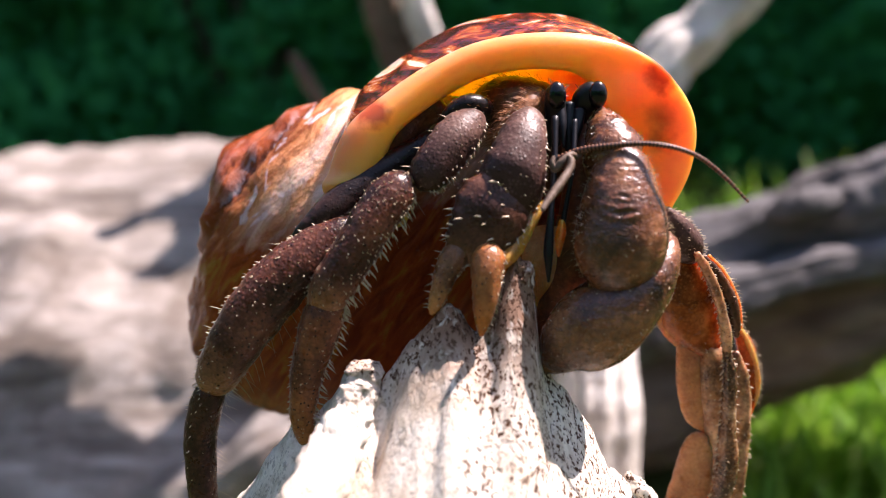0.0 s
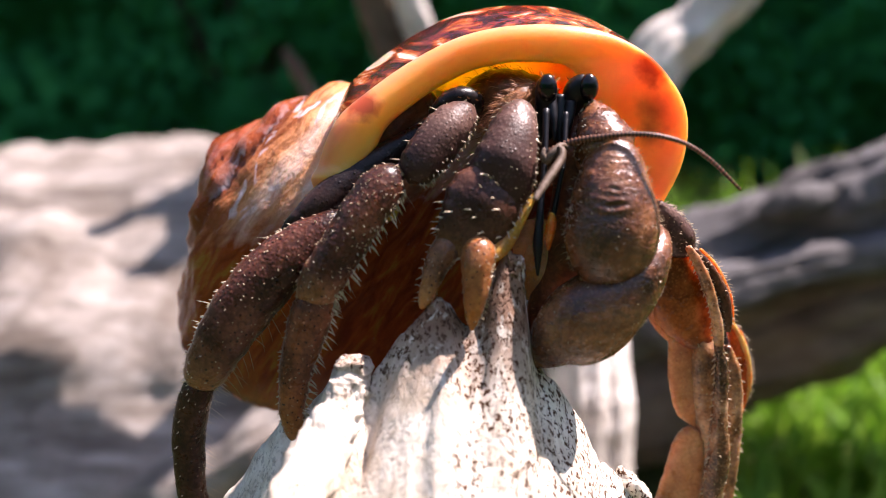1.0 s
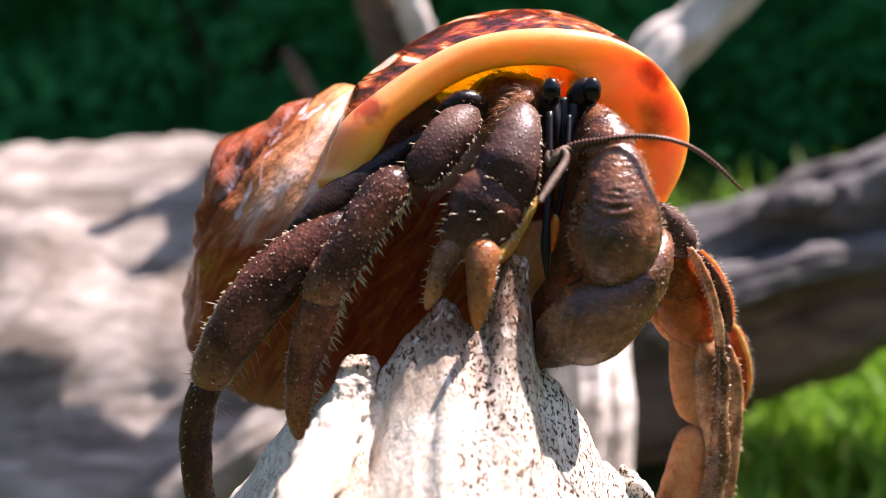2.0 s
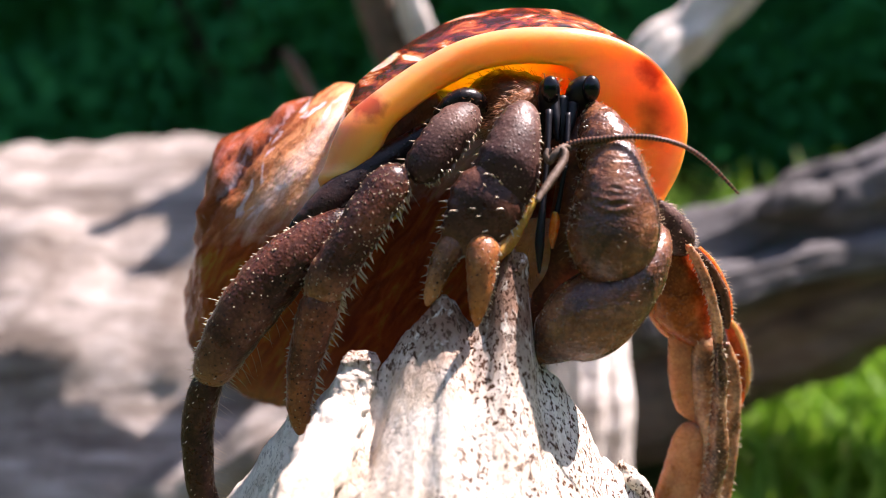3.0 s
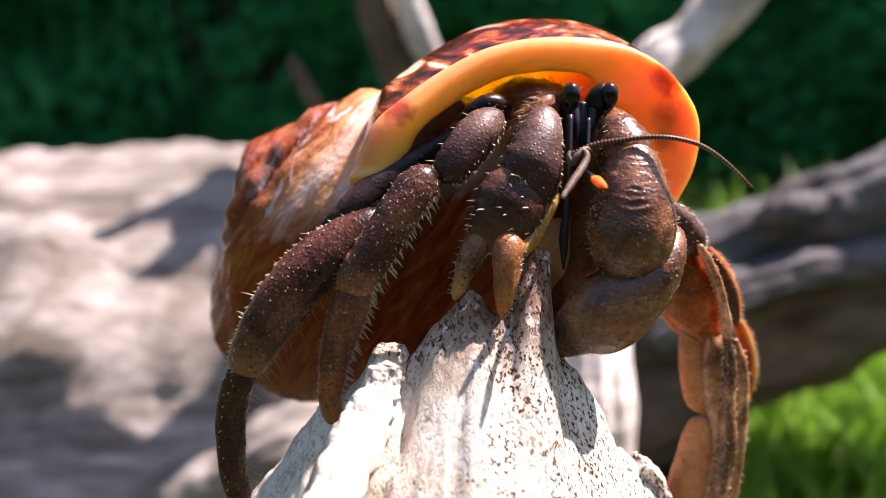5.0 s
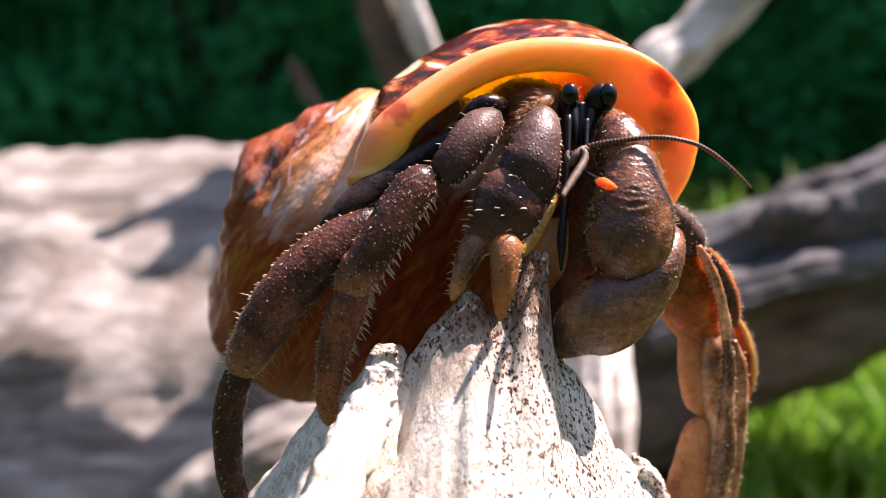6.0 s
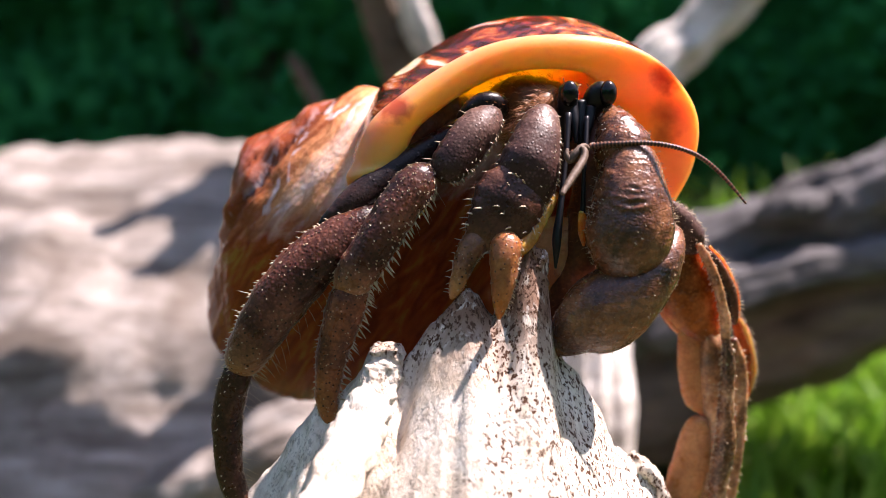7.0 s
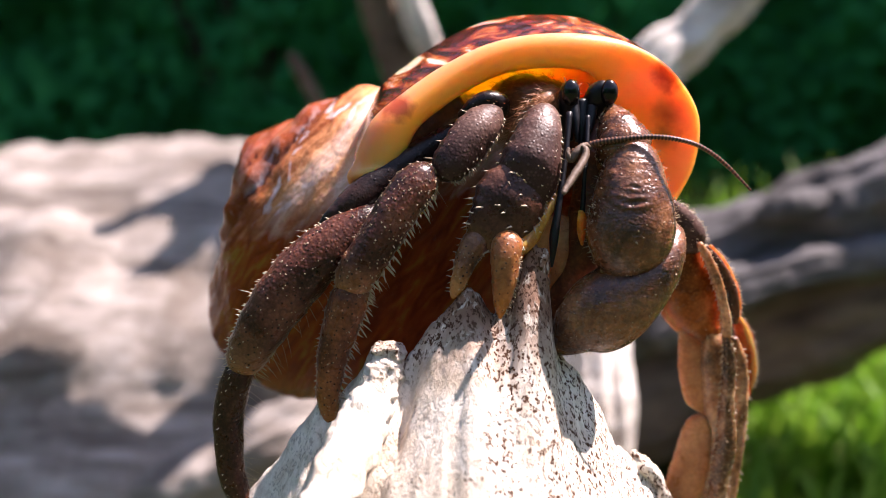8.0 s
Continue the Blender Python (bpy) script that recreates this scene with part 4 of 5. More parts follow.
    segment("dactyl", [(-17.4, -5.0, 91.4, 0.70, 0.70), (-17.8, -5.0, 90.4, 1.25, 1.25), (-18.4, -5.0, 88.5, 1.36, 1.36), (-18.9, -5.2, 86.1, 1.32, 1.32), (-18.9, -5.6, 83.6, 1.22, 1.22), (-18.7, -6.0, 81.3, 1.12, 1.12), (-18.2, -6.1, 79.4, 1.02, 1.02), (-17.5, -6.2, 77.6, 0.72, 0.72), (-16.7, -6.2, 76.1, 0.21, 0.21)], LEG_DARK, leg, 60, 23, "", 0.04, 0.14, None, (0, 0, -0.4), thick=0.06, spines=((30, 1.7, 0.020, 3.1), (30, 0.40, 0.045, 0.0), (14, 0.3, 0.06, -1.2)))
    # near walking leg
    leg = segment("walking_leg", [(5.4, -0.3, 113.0, 0.50, 0.50), (4.8, -0.8, 112.5, 1.25, 1.25), (3.6, -1.6, 111.5, 1.78, 1.78), (2.4, -2.4, 110.1, 1.86, 1.86), (1.3, -3.0, 108.7, 1.75, 1.75), (0.7, -3.2, 107.8, 1.41, 1.41), (0.4, -3.2, 107.3, 0.68, 0.68)], LEG_GREY, ob, 26, 31, "near walking leg with a plump grey-brown segment", 0.03, 0.18, front, (0.2, 0, -0.4), thick=0.06, spines=((26, 0.45, 0.08, 3.1), (22, 0.45, 0.085, 3.5), (14, 0.35, 0.085, 3.9), (6, 0.8, 0.06, 0.0)))
    segment("propodus", [(-0.3, -3.8, 108.0, 0.48, 0.48), (-0.9, -4.0, 107.7, 1.34, 1.34), (-1.9, -4.4, 106.8, 1.77, 1.77), (-3.2, -4.9, 105.1, 1.81, 1.81), (-4.4, -5.2, 103.3, 1.81, 1.81), (-5.6, -5.5, 101.5, 1.77, 1.77), (-6.6, -5.6, 100.0, 1.78, 1.78), (-7.3, -5.6, 98.8, 1.64, 1.64), (-7.7, -5.6, 98.1, 1.21, 1.21), (-7.8, -5.6, 97.6, 0.48, 0.48)], LEG, leg, 190, 32, "", 0.04, 0.13, front, (0.3, 0, -0.3), thick=0.085, spines=((24, 1.05, 0.11, 3.1), (24, 0.6, 0.10, 3.5), (20, 0.35, 0.09, 3.9), (16, 0.35, 0.07, 0.2), (10, 1.8, 0.022, 2.9)))
    segment("dactyl", [(-6.6, -5.4, 99.1, 0.48, 0.48), (-7.1, -5.5, 98.4, 1.35, 1.35), (-7.7, -5.6, 97.0, 1.70, 1.70), (-8.4, -5.8, 94.9, 1.61, 1.61), (-9.1, -6.0, 92.7, 1.42, 1.42), (-9.5, -6.1, 90.5, 1.18, 1.18), (-9.7, -6.2, 88.6, 1.04, 1.04), (-9.5, -6.2, 86.8, 0.79, 0.79), (-9.3, -6.2, 85.7, 0.35, 0.35)], LEG_FINGER, leg, 130, 33, "", 0.04, 0.13, None, (0.3, 0, 0), thick=0.07, spines=((30, 0.95, 0.09, 3.1), (24, 0.55, 0.08, 3.5), (30, 0.32, 0.055, 0.0), (20, 0.3, 0.06, -0.5)))
    # shaded upper leg deep under the lip
    segment("upper_leg", [(2.2, 4.5, 113.6, 0.98, 0.98), (-0.0, 4.5, 113.2, 1.63, 1.63), (-2.2, 4.5, 111.6, 2.40, 2.40), (-4.7, 4.5, 108.3, 2.31, 2.31), (-7.6, 4.5, 104.8, 1.67, 1.67), (-9.6, 4.5, 102.2, 0.62, 0.62)], HAIRY, ob, 20, 35, "", 0.05)
    # small claw
    claw = segment("small_claw", [(9.8, -1.0, 113.0, 0.60, 0.60), (9.4, -1.6, 112.5, 1.33, 1.33), (8.9, -2.2, 111.6, 1.81, 1.81), (8.4, -3.0, 110.1, 2.23, 2.23), (7.9, -3.5, 108.6, 2.61, 2.61), (7.5, -3.8, 107.2, 2.80, 2.30), (7.1, -4.0, 106.1, 2.61, 1.90), (6.8, -4.0, 105.3, 1.55, 1.20)], LEG_GREY, ob, 40, 41, "small pincer with a rounded grey-brown wrist", 0.03, 0.18, front, (0.3, 0, -0.3), thick=0.06, spines=((34, 0.42, 0.085, 3.2), (30, 0.40, 0.085, 3.6), (22, 0.34, 0.08, 3.95), (9, 0.8, 0.10, 2.8), (10, 0.4, 0.06, 0.1)))
    segment("palm", [(8.7, -3.6, 107.6, 0.87, 0.87), (7.4, -4.2, 106.9, 2.50, 1.60), (6.3, -4.8, 105.7, 3.10, 1.80), (5.4, -5.2, 104.2, 2.90, 1.50), (4.7, -5.4, 103.0, 2.43, 1.20), (4.3, -5.4, 102.0, 1.91, 0.90), (4.1, -5.4, 101.5, 0.77, 0.77)], PALM, claw, 30, 42, "", 0.05, 0.75, front, (-0.9, 0, 0.1), thick=0.085, spines=((10, 0.9, 0.06, 0.2), (12, 0.6, 0.09, 3.6)))
    segment("fixed_finger", [(3.9, -5.0, 103.0, 1.06, 1.06), (3.0, -5.6, 101.8, 1.19, 1.19), (2.3, -6.1, 100.6, 0.95, 0.95), (1.9, -6.5, 99.5, 0.76, 0.76), (1.5, -6.7, 98.4, 0.57, 0.57), (1.2, -6.7, 97.6, 0.19, 0.19)], FIXED, claw, 26, 43, "", 0.03, 0.16, front, thick=0.07, spines=((10, 0.5, 0.05, 0.2),))
    segment("moving_finger", [(6.0, -5.8, 103.1, 0.57, 0.57), (5.8, -6.3, 102.3, 1.22, 1.22), (5.6, -6.9, 101.3, 1.26, 1.26), (5.5, -7.2, 100.0, 1.12, 1.12), (5.4, -7.4, 98.6, 0.93, 0.93), (5.2, -7.6, 97.2, 0.61, 0.61), (5.1, -7.6, 96.1, 0.19, 0.19)], FINGER, claw, 16, 44, "orange finger with dark speckles", 0.03, 0.14, None, (0.4, 0, 0), spines=((22, 0.38, 0.08, 3.1), (14, 0.3, 0.07, 3.6)))
    segment("finger_hinge", [(10.2, -4.2, 106.2, 0.24, 0.24), (9.6, -4.6, 105.2, 0.43, 0.43), (8.7, -5.0, 103.8, 0.57, 0.57), (7.9, -5.4, 102.6, 0.67, 0.67), (6.9, -6.0, 101.7, 0.66, 0.66), (6.2, -6.5, 101.2, 0.28, 0.28)], YELLOW, claw, 8, 45, "yellow translucent edge along the palm", 0.02, 0.3, front)
    # big claw: wrist, swollen palm and the finger that closes against it
    big = segment("big_claw", [(15.4, -0.6, 113.5, 0.25, 0.25), (15.4, -0.9, 112.9, 0.80, 0.80), (15.6, -1.5, 111.8, 1.63, 1.63), (15.9, -2.2, 110.6, 2.16, 2.16), (16.0, -2.9, 109.7, 2.33, 2.20), (16.2, -3.2, 109.0, 1.94, 1.70), (16.3, -3.2, 108.7, 0.87, 0.80)], CLAW, ob, 120, 51, "large swollen left claw, glossy dark brown", 0.07, 0.22, front, (0, 0, -0.2), thick=0.05, n=44, spines=((24, 0.3, 0.06, 0.2), (24, 0.3, 0.06, 2.9)))
    bm = loft([(16.7, -2.9, 110.0, 0.49, 0.49), (16.6, -3.3, 109.6, 1.64, 1.60), (16.5, -3.8, 108.7, 2.26, 2.20), (16.4, -4.3, 107.5, 2.68, 2.50), (16.3, -4.8, 106.1, 3.14, 2.70), (16.3, -5.2, 104.7, 3.47, 2.80), (16.2, -5.5, 103.3, 3.66, 2.90), (15.9, -5.6, 102.0, 3.57, 2.80), (15.6, -5.5, 100.9, 3.06, 2.50), (15.3, -5.3, 100.0, 2.31, 2.00), (15.1, -5.1, 99.4, 1.45, 1.40), (15.0, -5.0, 99.0, 0.58, 0.60)], 84, 14, 0.03, 0.8, boxy=0.95, seed=52)
    crease(bm, [(13.6, -7.2, 106.4), (14.4, -7.6, 106.0), (15.2, -7.9, 105.7), (17.1, -7.4, 105.7)], 0.16, 0.32, 0.09)
    crease(bm, [(14.7, -7.4, 106.5), (15.0, -7.4, 106.9), (15.6, -7.4, 107.0), (16.3, -7.3, 106.7)], 0.10, 0.13, 0.06)
    crease(bm, [(13.9, -4.4, 108.3), (14.0, -5.0, 107.6), (14.3, -6.0, 107.3)], 0.22, 0.14, 0.10)
    sets = (("bristle_coat", spikes(bm, 70, 0.17, 0.075, 52, front, (0, 0, -0.3))), ("bristle_fringe", spikes(bm, 150, 0.45, 0.025, 56, lambda c, nrm: abs(nrm.x) > 0.75, (0, -0.1, 0.2))))
    palm = part("palm", bm, CLAW, big, "swollen palm with folded, wrinkled skin")
    for title, hairs in sets:
        part(title, hairs, BRISTLE, palm, kind="stuff")
    segment("finger", [(21.0, -1.8, 103.0, 0.35, 0.35), (20.5, -2.8, 102.1, 0.95, 1.50), (19.7, -3.8, 101.0, 1.63, 2.20), (18.6, -4.6, 99.7, 2.25, 2.60), (17.2, -5.1, 98.2, 2.82, 2.80), (15.5, -5.3, 96.8, 3.41, 2.90), (13.7, -5.4, 95.5, 3.42, 2.70), (12.1, -5.4, 94.3, 2.60, 2.10), (11.2, -5.3, 93.2, 1.53, 1.40), (10.6, -5.2, 92.4, 0.69, 0.70), (10.3, -5.2, 92.0, 0.25, 0.25)], CLAW, big, 150, 53, "", 0.04, 0.13, front, (0, 0, -0.2), n=56, shape=None, boxy=0.95, thick=0.06, spines=((30, 0.3, 0.05, 3.3), (22, 0.3, 0.05, 2.8)))
    # dark hairy mass that fills in the shadow beside the palm
    segment("shadowed_inner_wrist", [(14.8, 1.0, 112.5, 0.72, 0.72), (14.3, 0.0, 109.8, 1.53, 1.53), (14.3, 0.0, 106.5, 1.86, 1.86), (14.1, 0.0, 102.6, 2.30, 2.30), (13.0, 0.0, 98.3, 2.22, 2.22), (11.8, -0.6, 94.9, 1.70, 1.70), (11.1, -1.4, 92.7, 0.84, 0.84)], HAIRY, big, 160, 54, "", 0.06, 0.8, front, (-0.6, 0, -0.2), HAIR, 0.025)
    segment("mouthpart", [(14.3, -1.6, 107.9, 0.25, 0.25), (14.5, -2.0, 108.6, 0.59, 0.59), (15.2, -2.4, 109.4, 0.69, 0.69), (15.9, -2.4, 110.0, 0.39, 0.39)], RUST, big, 14, 57, "rust-brown fold of skin beside the wrist", 0.03, 0.4, front, hair=HAIR, thick=0.02)
    # legs on the other side
    leg = segment("walking_leg", [(22.1, 2.0, 104.5, 0.38, 0.38), (22.7, 2.3, 103.5, 0.97, 0.97), (23.5, 2.7, 102.3, 1.42, 1.42), (24.3, 3.0, 101.0, 1.54, 1.54), (24.8, 3.0, 100.0, 1.21, 1.21), (25.1, 3.0, 99.4, 0.44, 0.44)], LEG_GREY, ob, 60, 61, "far walking leg, amber and translucent in the sun", 0.06, 0.25, None, (0.4, 0, 0.2), thick=0.05, spines=((26, 0.55, 0.045, 3.1), (14, 0.5, 0.05, 3.6)))
    segment("broad_segment", [(24.3, 3.2, 100.2, 0.89, 0.60), (24.5, 3.4, 98.4, 1.90, 0.90), (25.1, 3.6, 96.2, 2.70, 1.00), (25.6, 3.8, 94.1, 2.84, 1.00), (26.6, 4.0, 92.2, 2.18, 0.90), (27.5, 4.0, 90.7, 1.27, 0.70), (28.0, 4.0, 90.0, 0.46, 0.46)], AMBER_DARK, leg, 14, 69, "dark amber flat segment", 0.05, 0.3, None)
    segment("inner_flap", [(23.5, 4.4, 97.8, 0.40, 0.40), (23.3, 4.6, 95.7, 1.03, 0.50), (23.5, 4.6, 93.6, 1.15, 0.50), (24.4, 4.6, 91.8, 0.87, 0.40), (25.2, 4.6, 90.4, 0.35, 0.35)], AMBER, leg, 4, 70, "", 0.04, 0.7)
    segment("pale_ridge", [(24.7, 1.2, 100.6, 0.32, 0.32), (25.6, 1.2, 99.2, 0.43, 0.43), (26.6, 1.3, 97.2, 0.49, 0.49), (27.4, 1.4, 95.0, 0.44, 0.44), (28.0, 1.6, 92.9, 0.50, 0.50), (28.3, 1.8, 91.1, 0.39, 0.39)], TAN, leg, 30, 68, "pale ridge set with teeth", 0.05, 0.3, None, (0.3, -0.3, 0.3), thick=0.05, spines=((18, 0.35, 0.09, 0.0), (18, 0.3, 0.08, 3.1)))
    segment("ridge", [(25.5, 1.7, 100.2, 0.27, 0.27), (26.9, 1.8, 98.5, 0.49, 0.49), (28.2, 1.9, 96.3, 0.55, 0.55), (28.9, 2.0, 94.0, 0.50, 0.50), (29.2, 2.1, 92.4, 0.22, 0.22)], LEG_DARK, leg, 20, 62, "dark groove beside the pale ridge", 0.04, 0.25, None, (0.5, -0.2, 0.2))
    segment("gold_edge", [(26.2, 2.4, 100.1, 0.22, 0.22), (27.7, 2.5, 98.4, 0.33, 0.33), (28.9, 2.6, 96.1, 0.39, 0.39), (29.5, 2.8, 94.1, 0.39, 0.39), (29.8, 3.0, 92.5, 0.23, 0.23)], AMBER, leg, 20, 72, "", 0.03, 0.3, None, thick=0.04, spines=((26, 0.5, 0.05, 3.1),))
    segment("propodus", [(27.3, 4.0, 91.0, 0.69, 0.69), (28.0, 4.0, 89.4, 1.50, 1.10), (28.4, 4.0, 87.1, 1.75, 1.20), (28.8, 4.0, 84.0, 1.76, 1.20), (29.3, 4.0, 80.8, 1.60, 1.20), (29.5, 4.0, 77.6, 1.61, 1.20), (29.3, 4.0, 74.3, 1.93, 1.20), (29.0, 4.0, 70.6, 2.07, 1.30), (28.6, 4.0, 66.9, 1.60, 1.30)], TAN, leg, 26, 63, "pale brown lower segment", 0.05, 0.25, None, (0.4, 0, 0))
    segment("toothed_edge", [(28.2, 1.8, 91.2, 0.39, 0.39), (28.6, 1.7, 89.3, 0.56, 0.56), (28.7, 1.5, 86.5, 0.62, 0.62), (28.7, 1.4, 83.4, 0.74, 0.74), (28.9, 1.4, 80.2, 0.97, 0.97), (28.6, 1.4, 77.1, 0.98, 0.98), (28.5, 1.5, 73.2, 0.82, 0.82)], BLOTCH, leg, 60, 64, "dark toothed edge", 0.10, 0.25, None, (0.4, -0.3, 0.2), thick=0.07, spines=((22, 0.5, 0.11, 0.0), (22, 0.4, 0.09, 3.1)))
    segment("outer_facet", [(29.6, 3.0, 90.6, 0.34, 0.34), (30.3, 3.0, 88.1, 0.69, 0.69), (30.7, 3.0, 85.0, 0.75, 0.75), (30.7, 3.0, 81.9, 0.82, 0.82), (30.7, 3.0, 78.8, 0.76, 0.76), (30.6, 3.0, 75.5, 0.71, 0.71), (30.5, 3.0, 71.6, 0.54, 0.54)], TAN, leg, 16, 73, "", 0.05, 0.3, None, spines=((18, 0.5, 0.085, 3.2),))
    segment("pale_flank", [(24.9, 4.5, 91.2, 0.46, 0.30), (25.6, 4.2, 89.5, 1.16, 0.50), (26.1, 4.0, 86.8, 1.46, 0.50), (26.7, 4.0, 84.1, 1.41, 0.50), (27.4, 4.0, 82.6, 0.77, 0.40), (27.6, 4.0, 82.0, 0.30, 0.30)], PALE, leg, 6, 65, "", 0.03, 0.6, boxy=0.8)
    segment("pale_tip", [(27.2, 3.5, 81.8, 0.59, 0.59), (26.8, 3.5, 80.7, 1.41, 0.70), (26.5, 3.5, 77.6, 1.90, 0.80), (25.8, 3.5, 73.6, 2.04, 0.80), (24.9, 3.5, 69.3, 1.09, 0.50)], PALE, leg, 4, 66, "", 0.03, 0.6)
    rear = segment("walking_leg", [(30.5, 5.4, 92.3, 0.35, 0.35), (31.5, 5.6, 90.6, 0.77, 0.70), (32.3, 5.8, 88.1, 0.89, 0.70), (32.8, 6.0, 85.6, 0.78, 0.70), (32.7, 6.0, 83.5, 0.48, 0.48), (32.4, 6.0, 81.1, 0.24, 0.24)], AMBER_DARK, ob, 10, 67, "rear walking leg edged with golden bristles", 0.03, 0.3, None, (0.7, 0, 0))
    segment("gold_edge", [(30.7, 5.2, 92.4, 0.23, 0.23), (31.8, 5.2, 90.4, 0.35, 0.35), (32.7, 5.4, 88.1, 0.36, 0.36), (33.1, 5.6, 85.7, 0.36, 0.36), (33.0, 5.8, 83.7, 0.24, 0.24)], GOLD, rear, 10, 74, "golden bristled edge", 0.02, 0.3, None, thick=0.03, spines=((34, 0.55, 0.045, 3.1),))
    segment("pale_line", [(30.6, 4.8, 89.8, 0.18, 0.18), (31.3, 4.8, 87.9, 0.29, 0.29), (31.9, 4.9, 85.8, 0.30, 0.30), (32.1, 5.0, 83.9, 0.18, 0.18)], PALE, rear, 0, 75, "", 0.02)
    # shaded belly side under the body
    segment("belly", [(-7.9, 7.0, 105.0, 1.16, 1.16), (-4.2, 7.0, 103.0, 3.83, 2.00), (-0.4, 7.0, 101.5, 4.43, 2.30), (4.0, 7.0, 102.4, 3.84, 2.00), (8.6, 7.0, 104.4, 2.20, 1.20)], HAIRY, ob, 20, 71, "dark rust belly in shade", 0.06, 0.8, front, (0, 0, -0.4), HAIR, 0.025)
    # feelers
    antenna = part("antenna", loft([(11.0, -3.0, 109.2, 0.27, 0.27), (13.1, -4.0, 110.2, 0.26, 0.26), (15.2, -5.0, 110.6, 0.23, 0.23), (17.4, -5.5, 110.8, 0.21, 0.21), (19.5, -6.0, 110.6, 0.19, 0.19), (21.6, -6.0, 109.9, 0.17, 0.17), (23.6, -6.0, 108.5, 0.15, 0.15), (25.8, -6.0, 106.4, 0.09, 0.09)], 10, 16, 0, 1, None, (0, 1, 0), None, 0.24), FEELER, ob, "long ringed antenna", (11.0, -3.0, 109.2))
    bm = loft([(13.9, -3.2, 109.8, 0.19, 0.19), (13.3, -3.6, 110.2, 0.19, 0.19), (12.8, -4.0, 109.9, 0.24, 0.24), (12.4, -4.4, 110.1, 0.24, 0.24), (12.0, -4.8, 110.0, 0.28, 0.28), (11.5, -5.0, 109.5, 0.33, 0.33), (11.1, -5.0, 109.0, 0.33, 0.33), (10.8, -5.0, 109.4, 0.23, 0.23), (10.9, -4.8, 109.9, 0.14, 0.14)], 12, 8, 0.02)
    loft([(12.0, -5.0, 110.0, 0.19, 0.19), (12.2, -5.4, 109.7, 0.28, 0.28), (12.0, -6.0, 109.1, 0.30, 0.30), (11.3, -7.0, 108.3, 0.32, 0.32), (10.5, -8.0, 107.4, 0.29, 0.29), (9.8, -9.0, 106.6, 0.18, 0.18)], 12, 14, 0.04, 2.0, bm=bm, ringed=0.12)
    curl = part("antenna", bm, FEELER_GREY, ob, "grey antenna pointing forwards", (11.5, -3.0, 109.5))
    for rows in ([(12.0, -0.6, 113.6, 0.50, 0.50), (12.1, -1.2, 112.1, 0.45, 0.45), (12.2, -1.8, 110.3, 0.15, 0.15)], [(13.6, -0.6, 113.3, 0.55, 0.55), (13.3, -1.2, 111.7, 0.45, 0.45), (12.9, -1.8, 110.2, 0.15, 0.15)], [(12.8, -0.2, 113.8, 0.65, 0.65), (12.7, -0.8, 111.8, 0.60, 0.60), (12.7, -1.4, 109.7, 0.25, 0.25)]):
        part("antennule_base", loft(rows, 12, 8), BLACK, ob)
    a1 = part("antennule", loft([(11.4, -2.0, 112.8, 0.30, 0.30), (10.9, -3.5, 109.0, 0.24, 0.24), (10.2, -5.0, 105.3, 0.28, 0.28), (9.8, -5.5, 102.8, 0.40, 0.40), (9.7, -5.7, 101.6, 0.32, 0.32), (9.6, -5.8, 100.0, 0.10, 0.10)], 10, 8), BLACK, ob, "thin black antennule", (11.4, -2.0, 112.8))
    part("antennule", loft([(13.0, -2.0, 112.5, 0.24, 0.24), (12.8, -3.0, 110.4, 0.22, 0.22), (12.5, -4.0, 108.1, 0.22, 0.22)], 10, 8), BLACK, ob, "thin black antennule", (13.0, -2.0, 112.5))
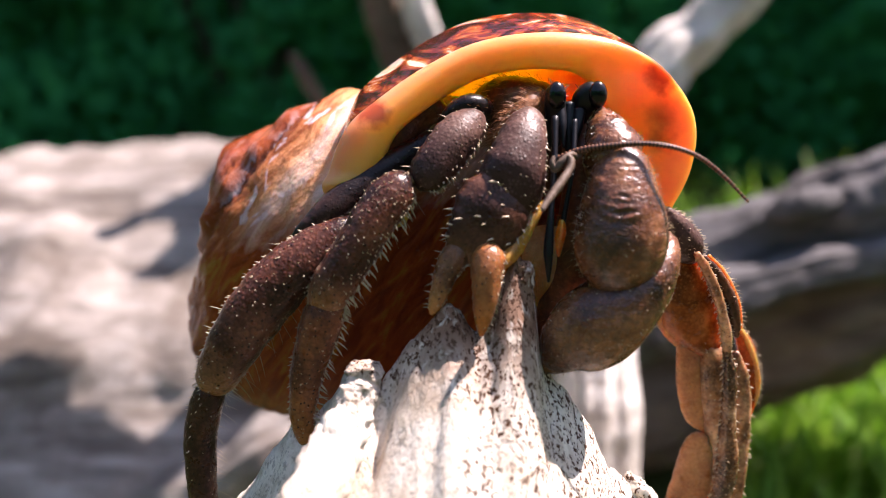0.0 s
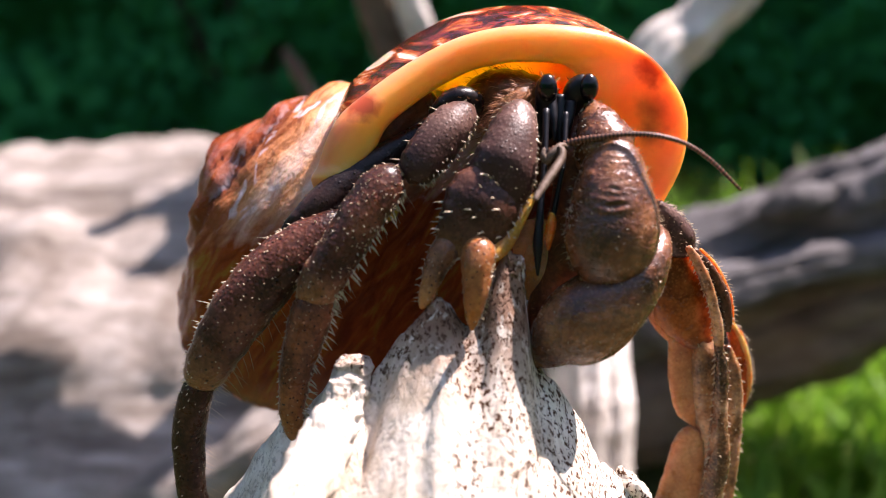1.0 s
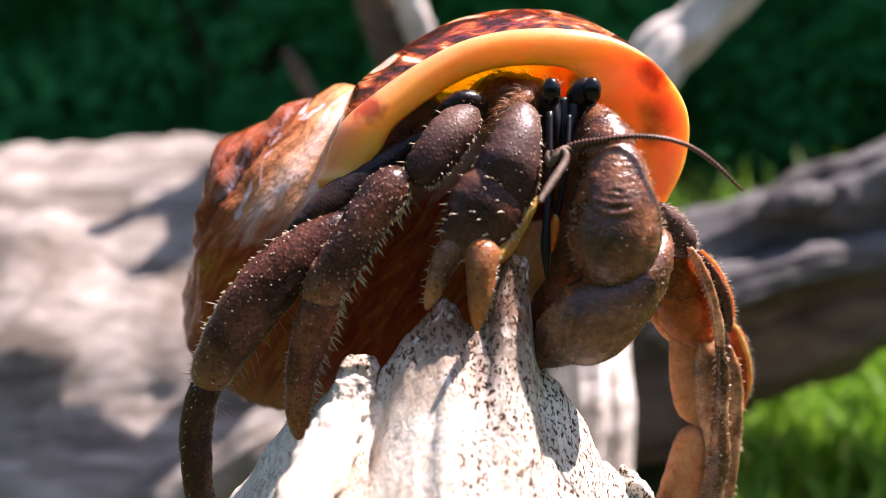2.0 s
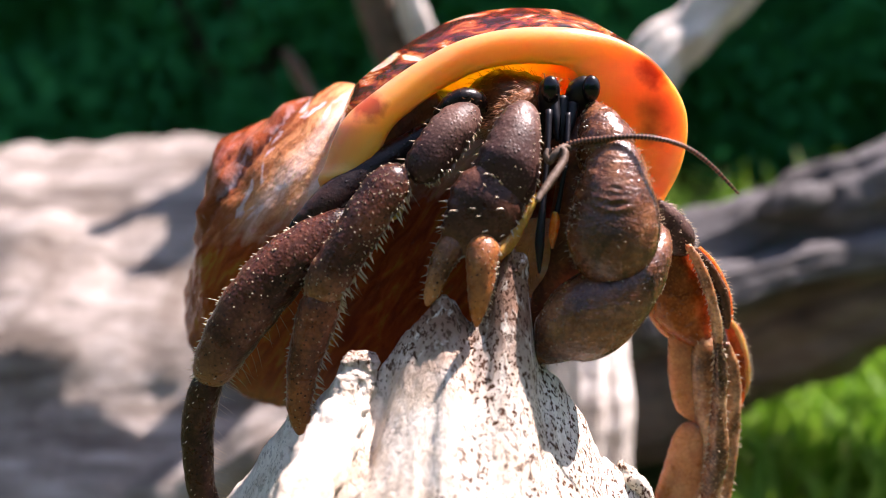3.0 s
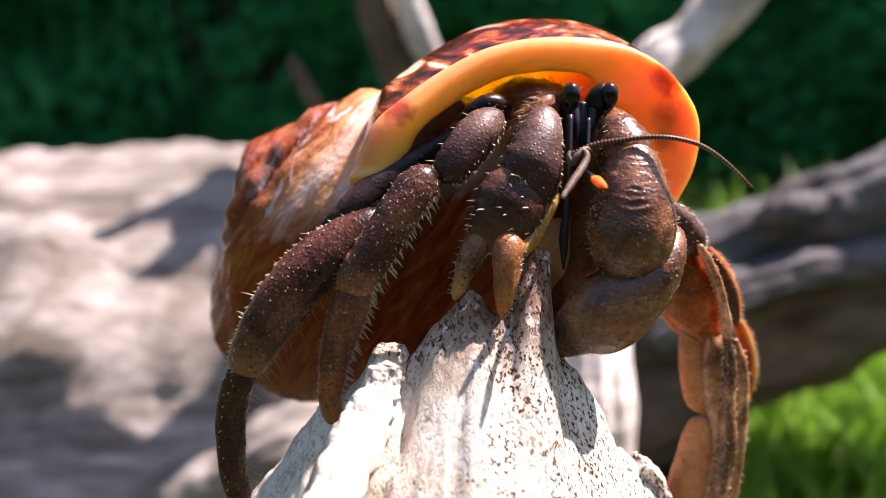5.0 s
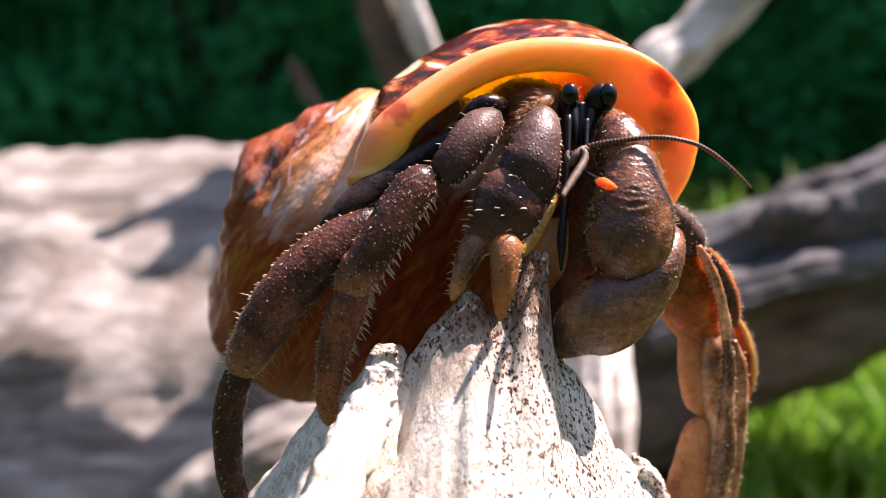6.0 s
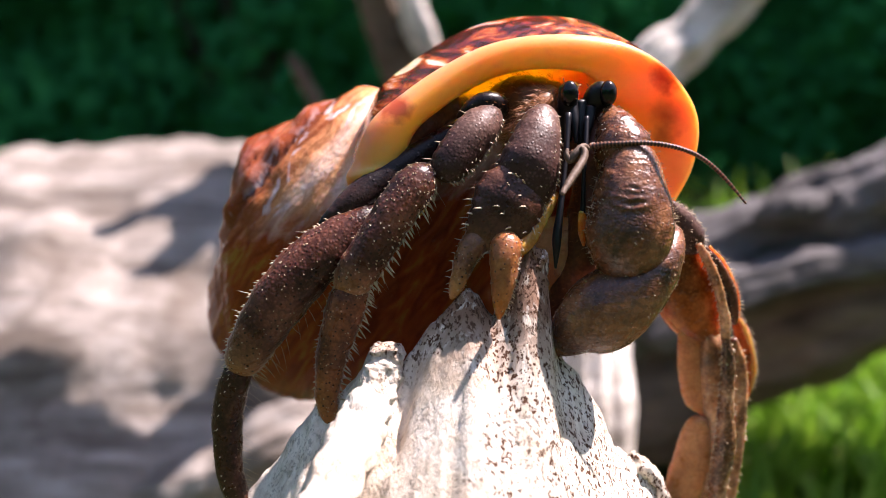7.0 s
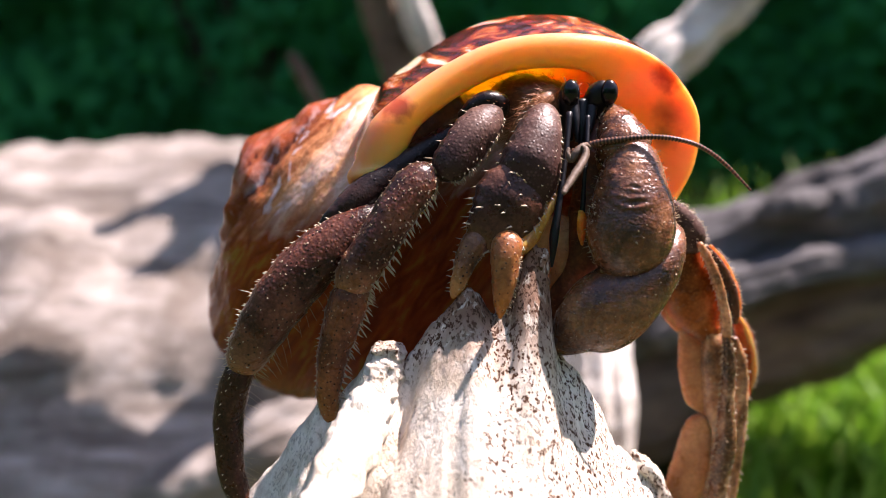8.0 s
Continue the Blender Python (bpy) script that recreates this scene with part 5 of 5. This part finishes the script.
    palp = part("flagellum", loft([(12.5, -4.0, 108.3, 0.17, 0.17), (12.4, -4.2, 106.2, 0.20, 0.20), (12.3, -4.4, 103.7, 0.26, 0.26)], 10, 8, 0.01), BLACK, ob, "", (12.5, -4.0, 108.1))
    part("brush", loft([(12.2, -4.4, 104.6, 0.22, 0.22), (12.3, -4.4, 103.8, 0.42, 0.36), (12.3, -4.4, 102.7, 0.38, 0.32), (12.4, -4.4, 101.6, 0.12, 0.12)], 12, 6, 0.02), MOUTH, palp, "orange-red brush at the end of an antennule")
    return ob, antenna, curl, a1, palp


CRAB, ANTENNA, CURL, LASH, BRUSH = crab()


def motions():
    def swing(ob, rows):
        base = ob.location.copy()
        walk(ob, [(t, Matrix.Translation(base) @ pose(0, 0, 0, rx, ry, rz)) for t, rx, ry, rz in rows])

    swing(ANTENNA, [(t, 0, a, 0) for t, a in ((0, 1.0), (1, -0.4), (1.5, -1.0), (2.8, -0.2), (3.0, 0.9), (3.5, -2.7), (4.0, 0), (4.2, -3.8), (4.5, -2.9), (5.8, -1.2), (6.0, -1.7), (6.2, 4.0), (6.5, 0.6), (7.0, 4.0), (7.5, -1.4), (8.0, 0))])
    swing(CURL, [(t, a, b, 0) for t, a, b in ((0, 6, 4), (1.5, 2, 1), (3.5, 5, 3), (4.5, 4, 3), (6.2, 0, 0), (8.0, 0, 0))])
    swing(LASH, [(t, 0, a, 0) for t, a in ((0, -4.2), (1, -3.6), (1.5, -5.9), (3.5, -2.5), (4.5, -4.0), (6.5, -3.4), (7.0, -1.8), (8.0, 0))])
    # the brush flicks up and forwards, then sinks again
    swing(BRUSH, [(t, a, b, 0) for t, a, b in ((0, 0, 8), (1.5, 0, 9), (3.0, 0, 8), (3.5, 2, 8), (3.8, -25, 2), (4.0, -52, 0), (4.2, -72, -10), (4.5, -92, -40), (5.0, -80, -20), (5.8, -70, -30), (6.0, -75, -60), (6.2, -75, -55), (6.5, -35, -8), (7.0, 0, -2), (8.0, 0, 0))])


motions()
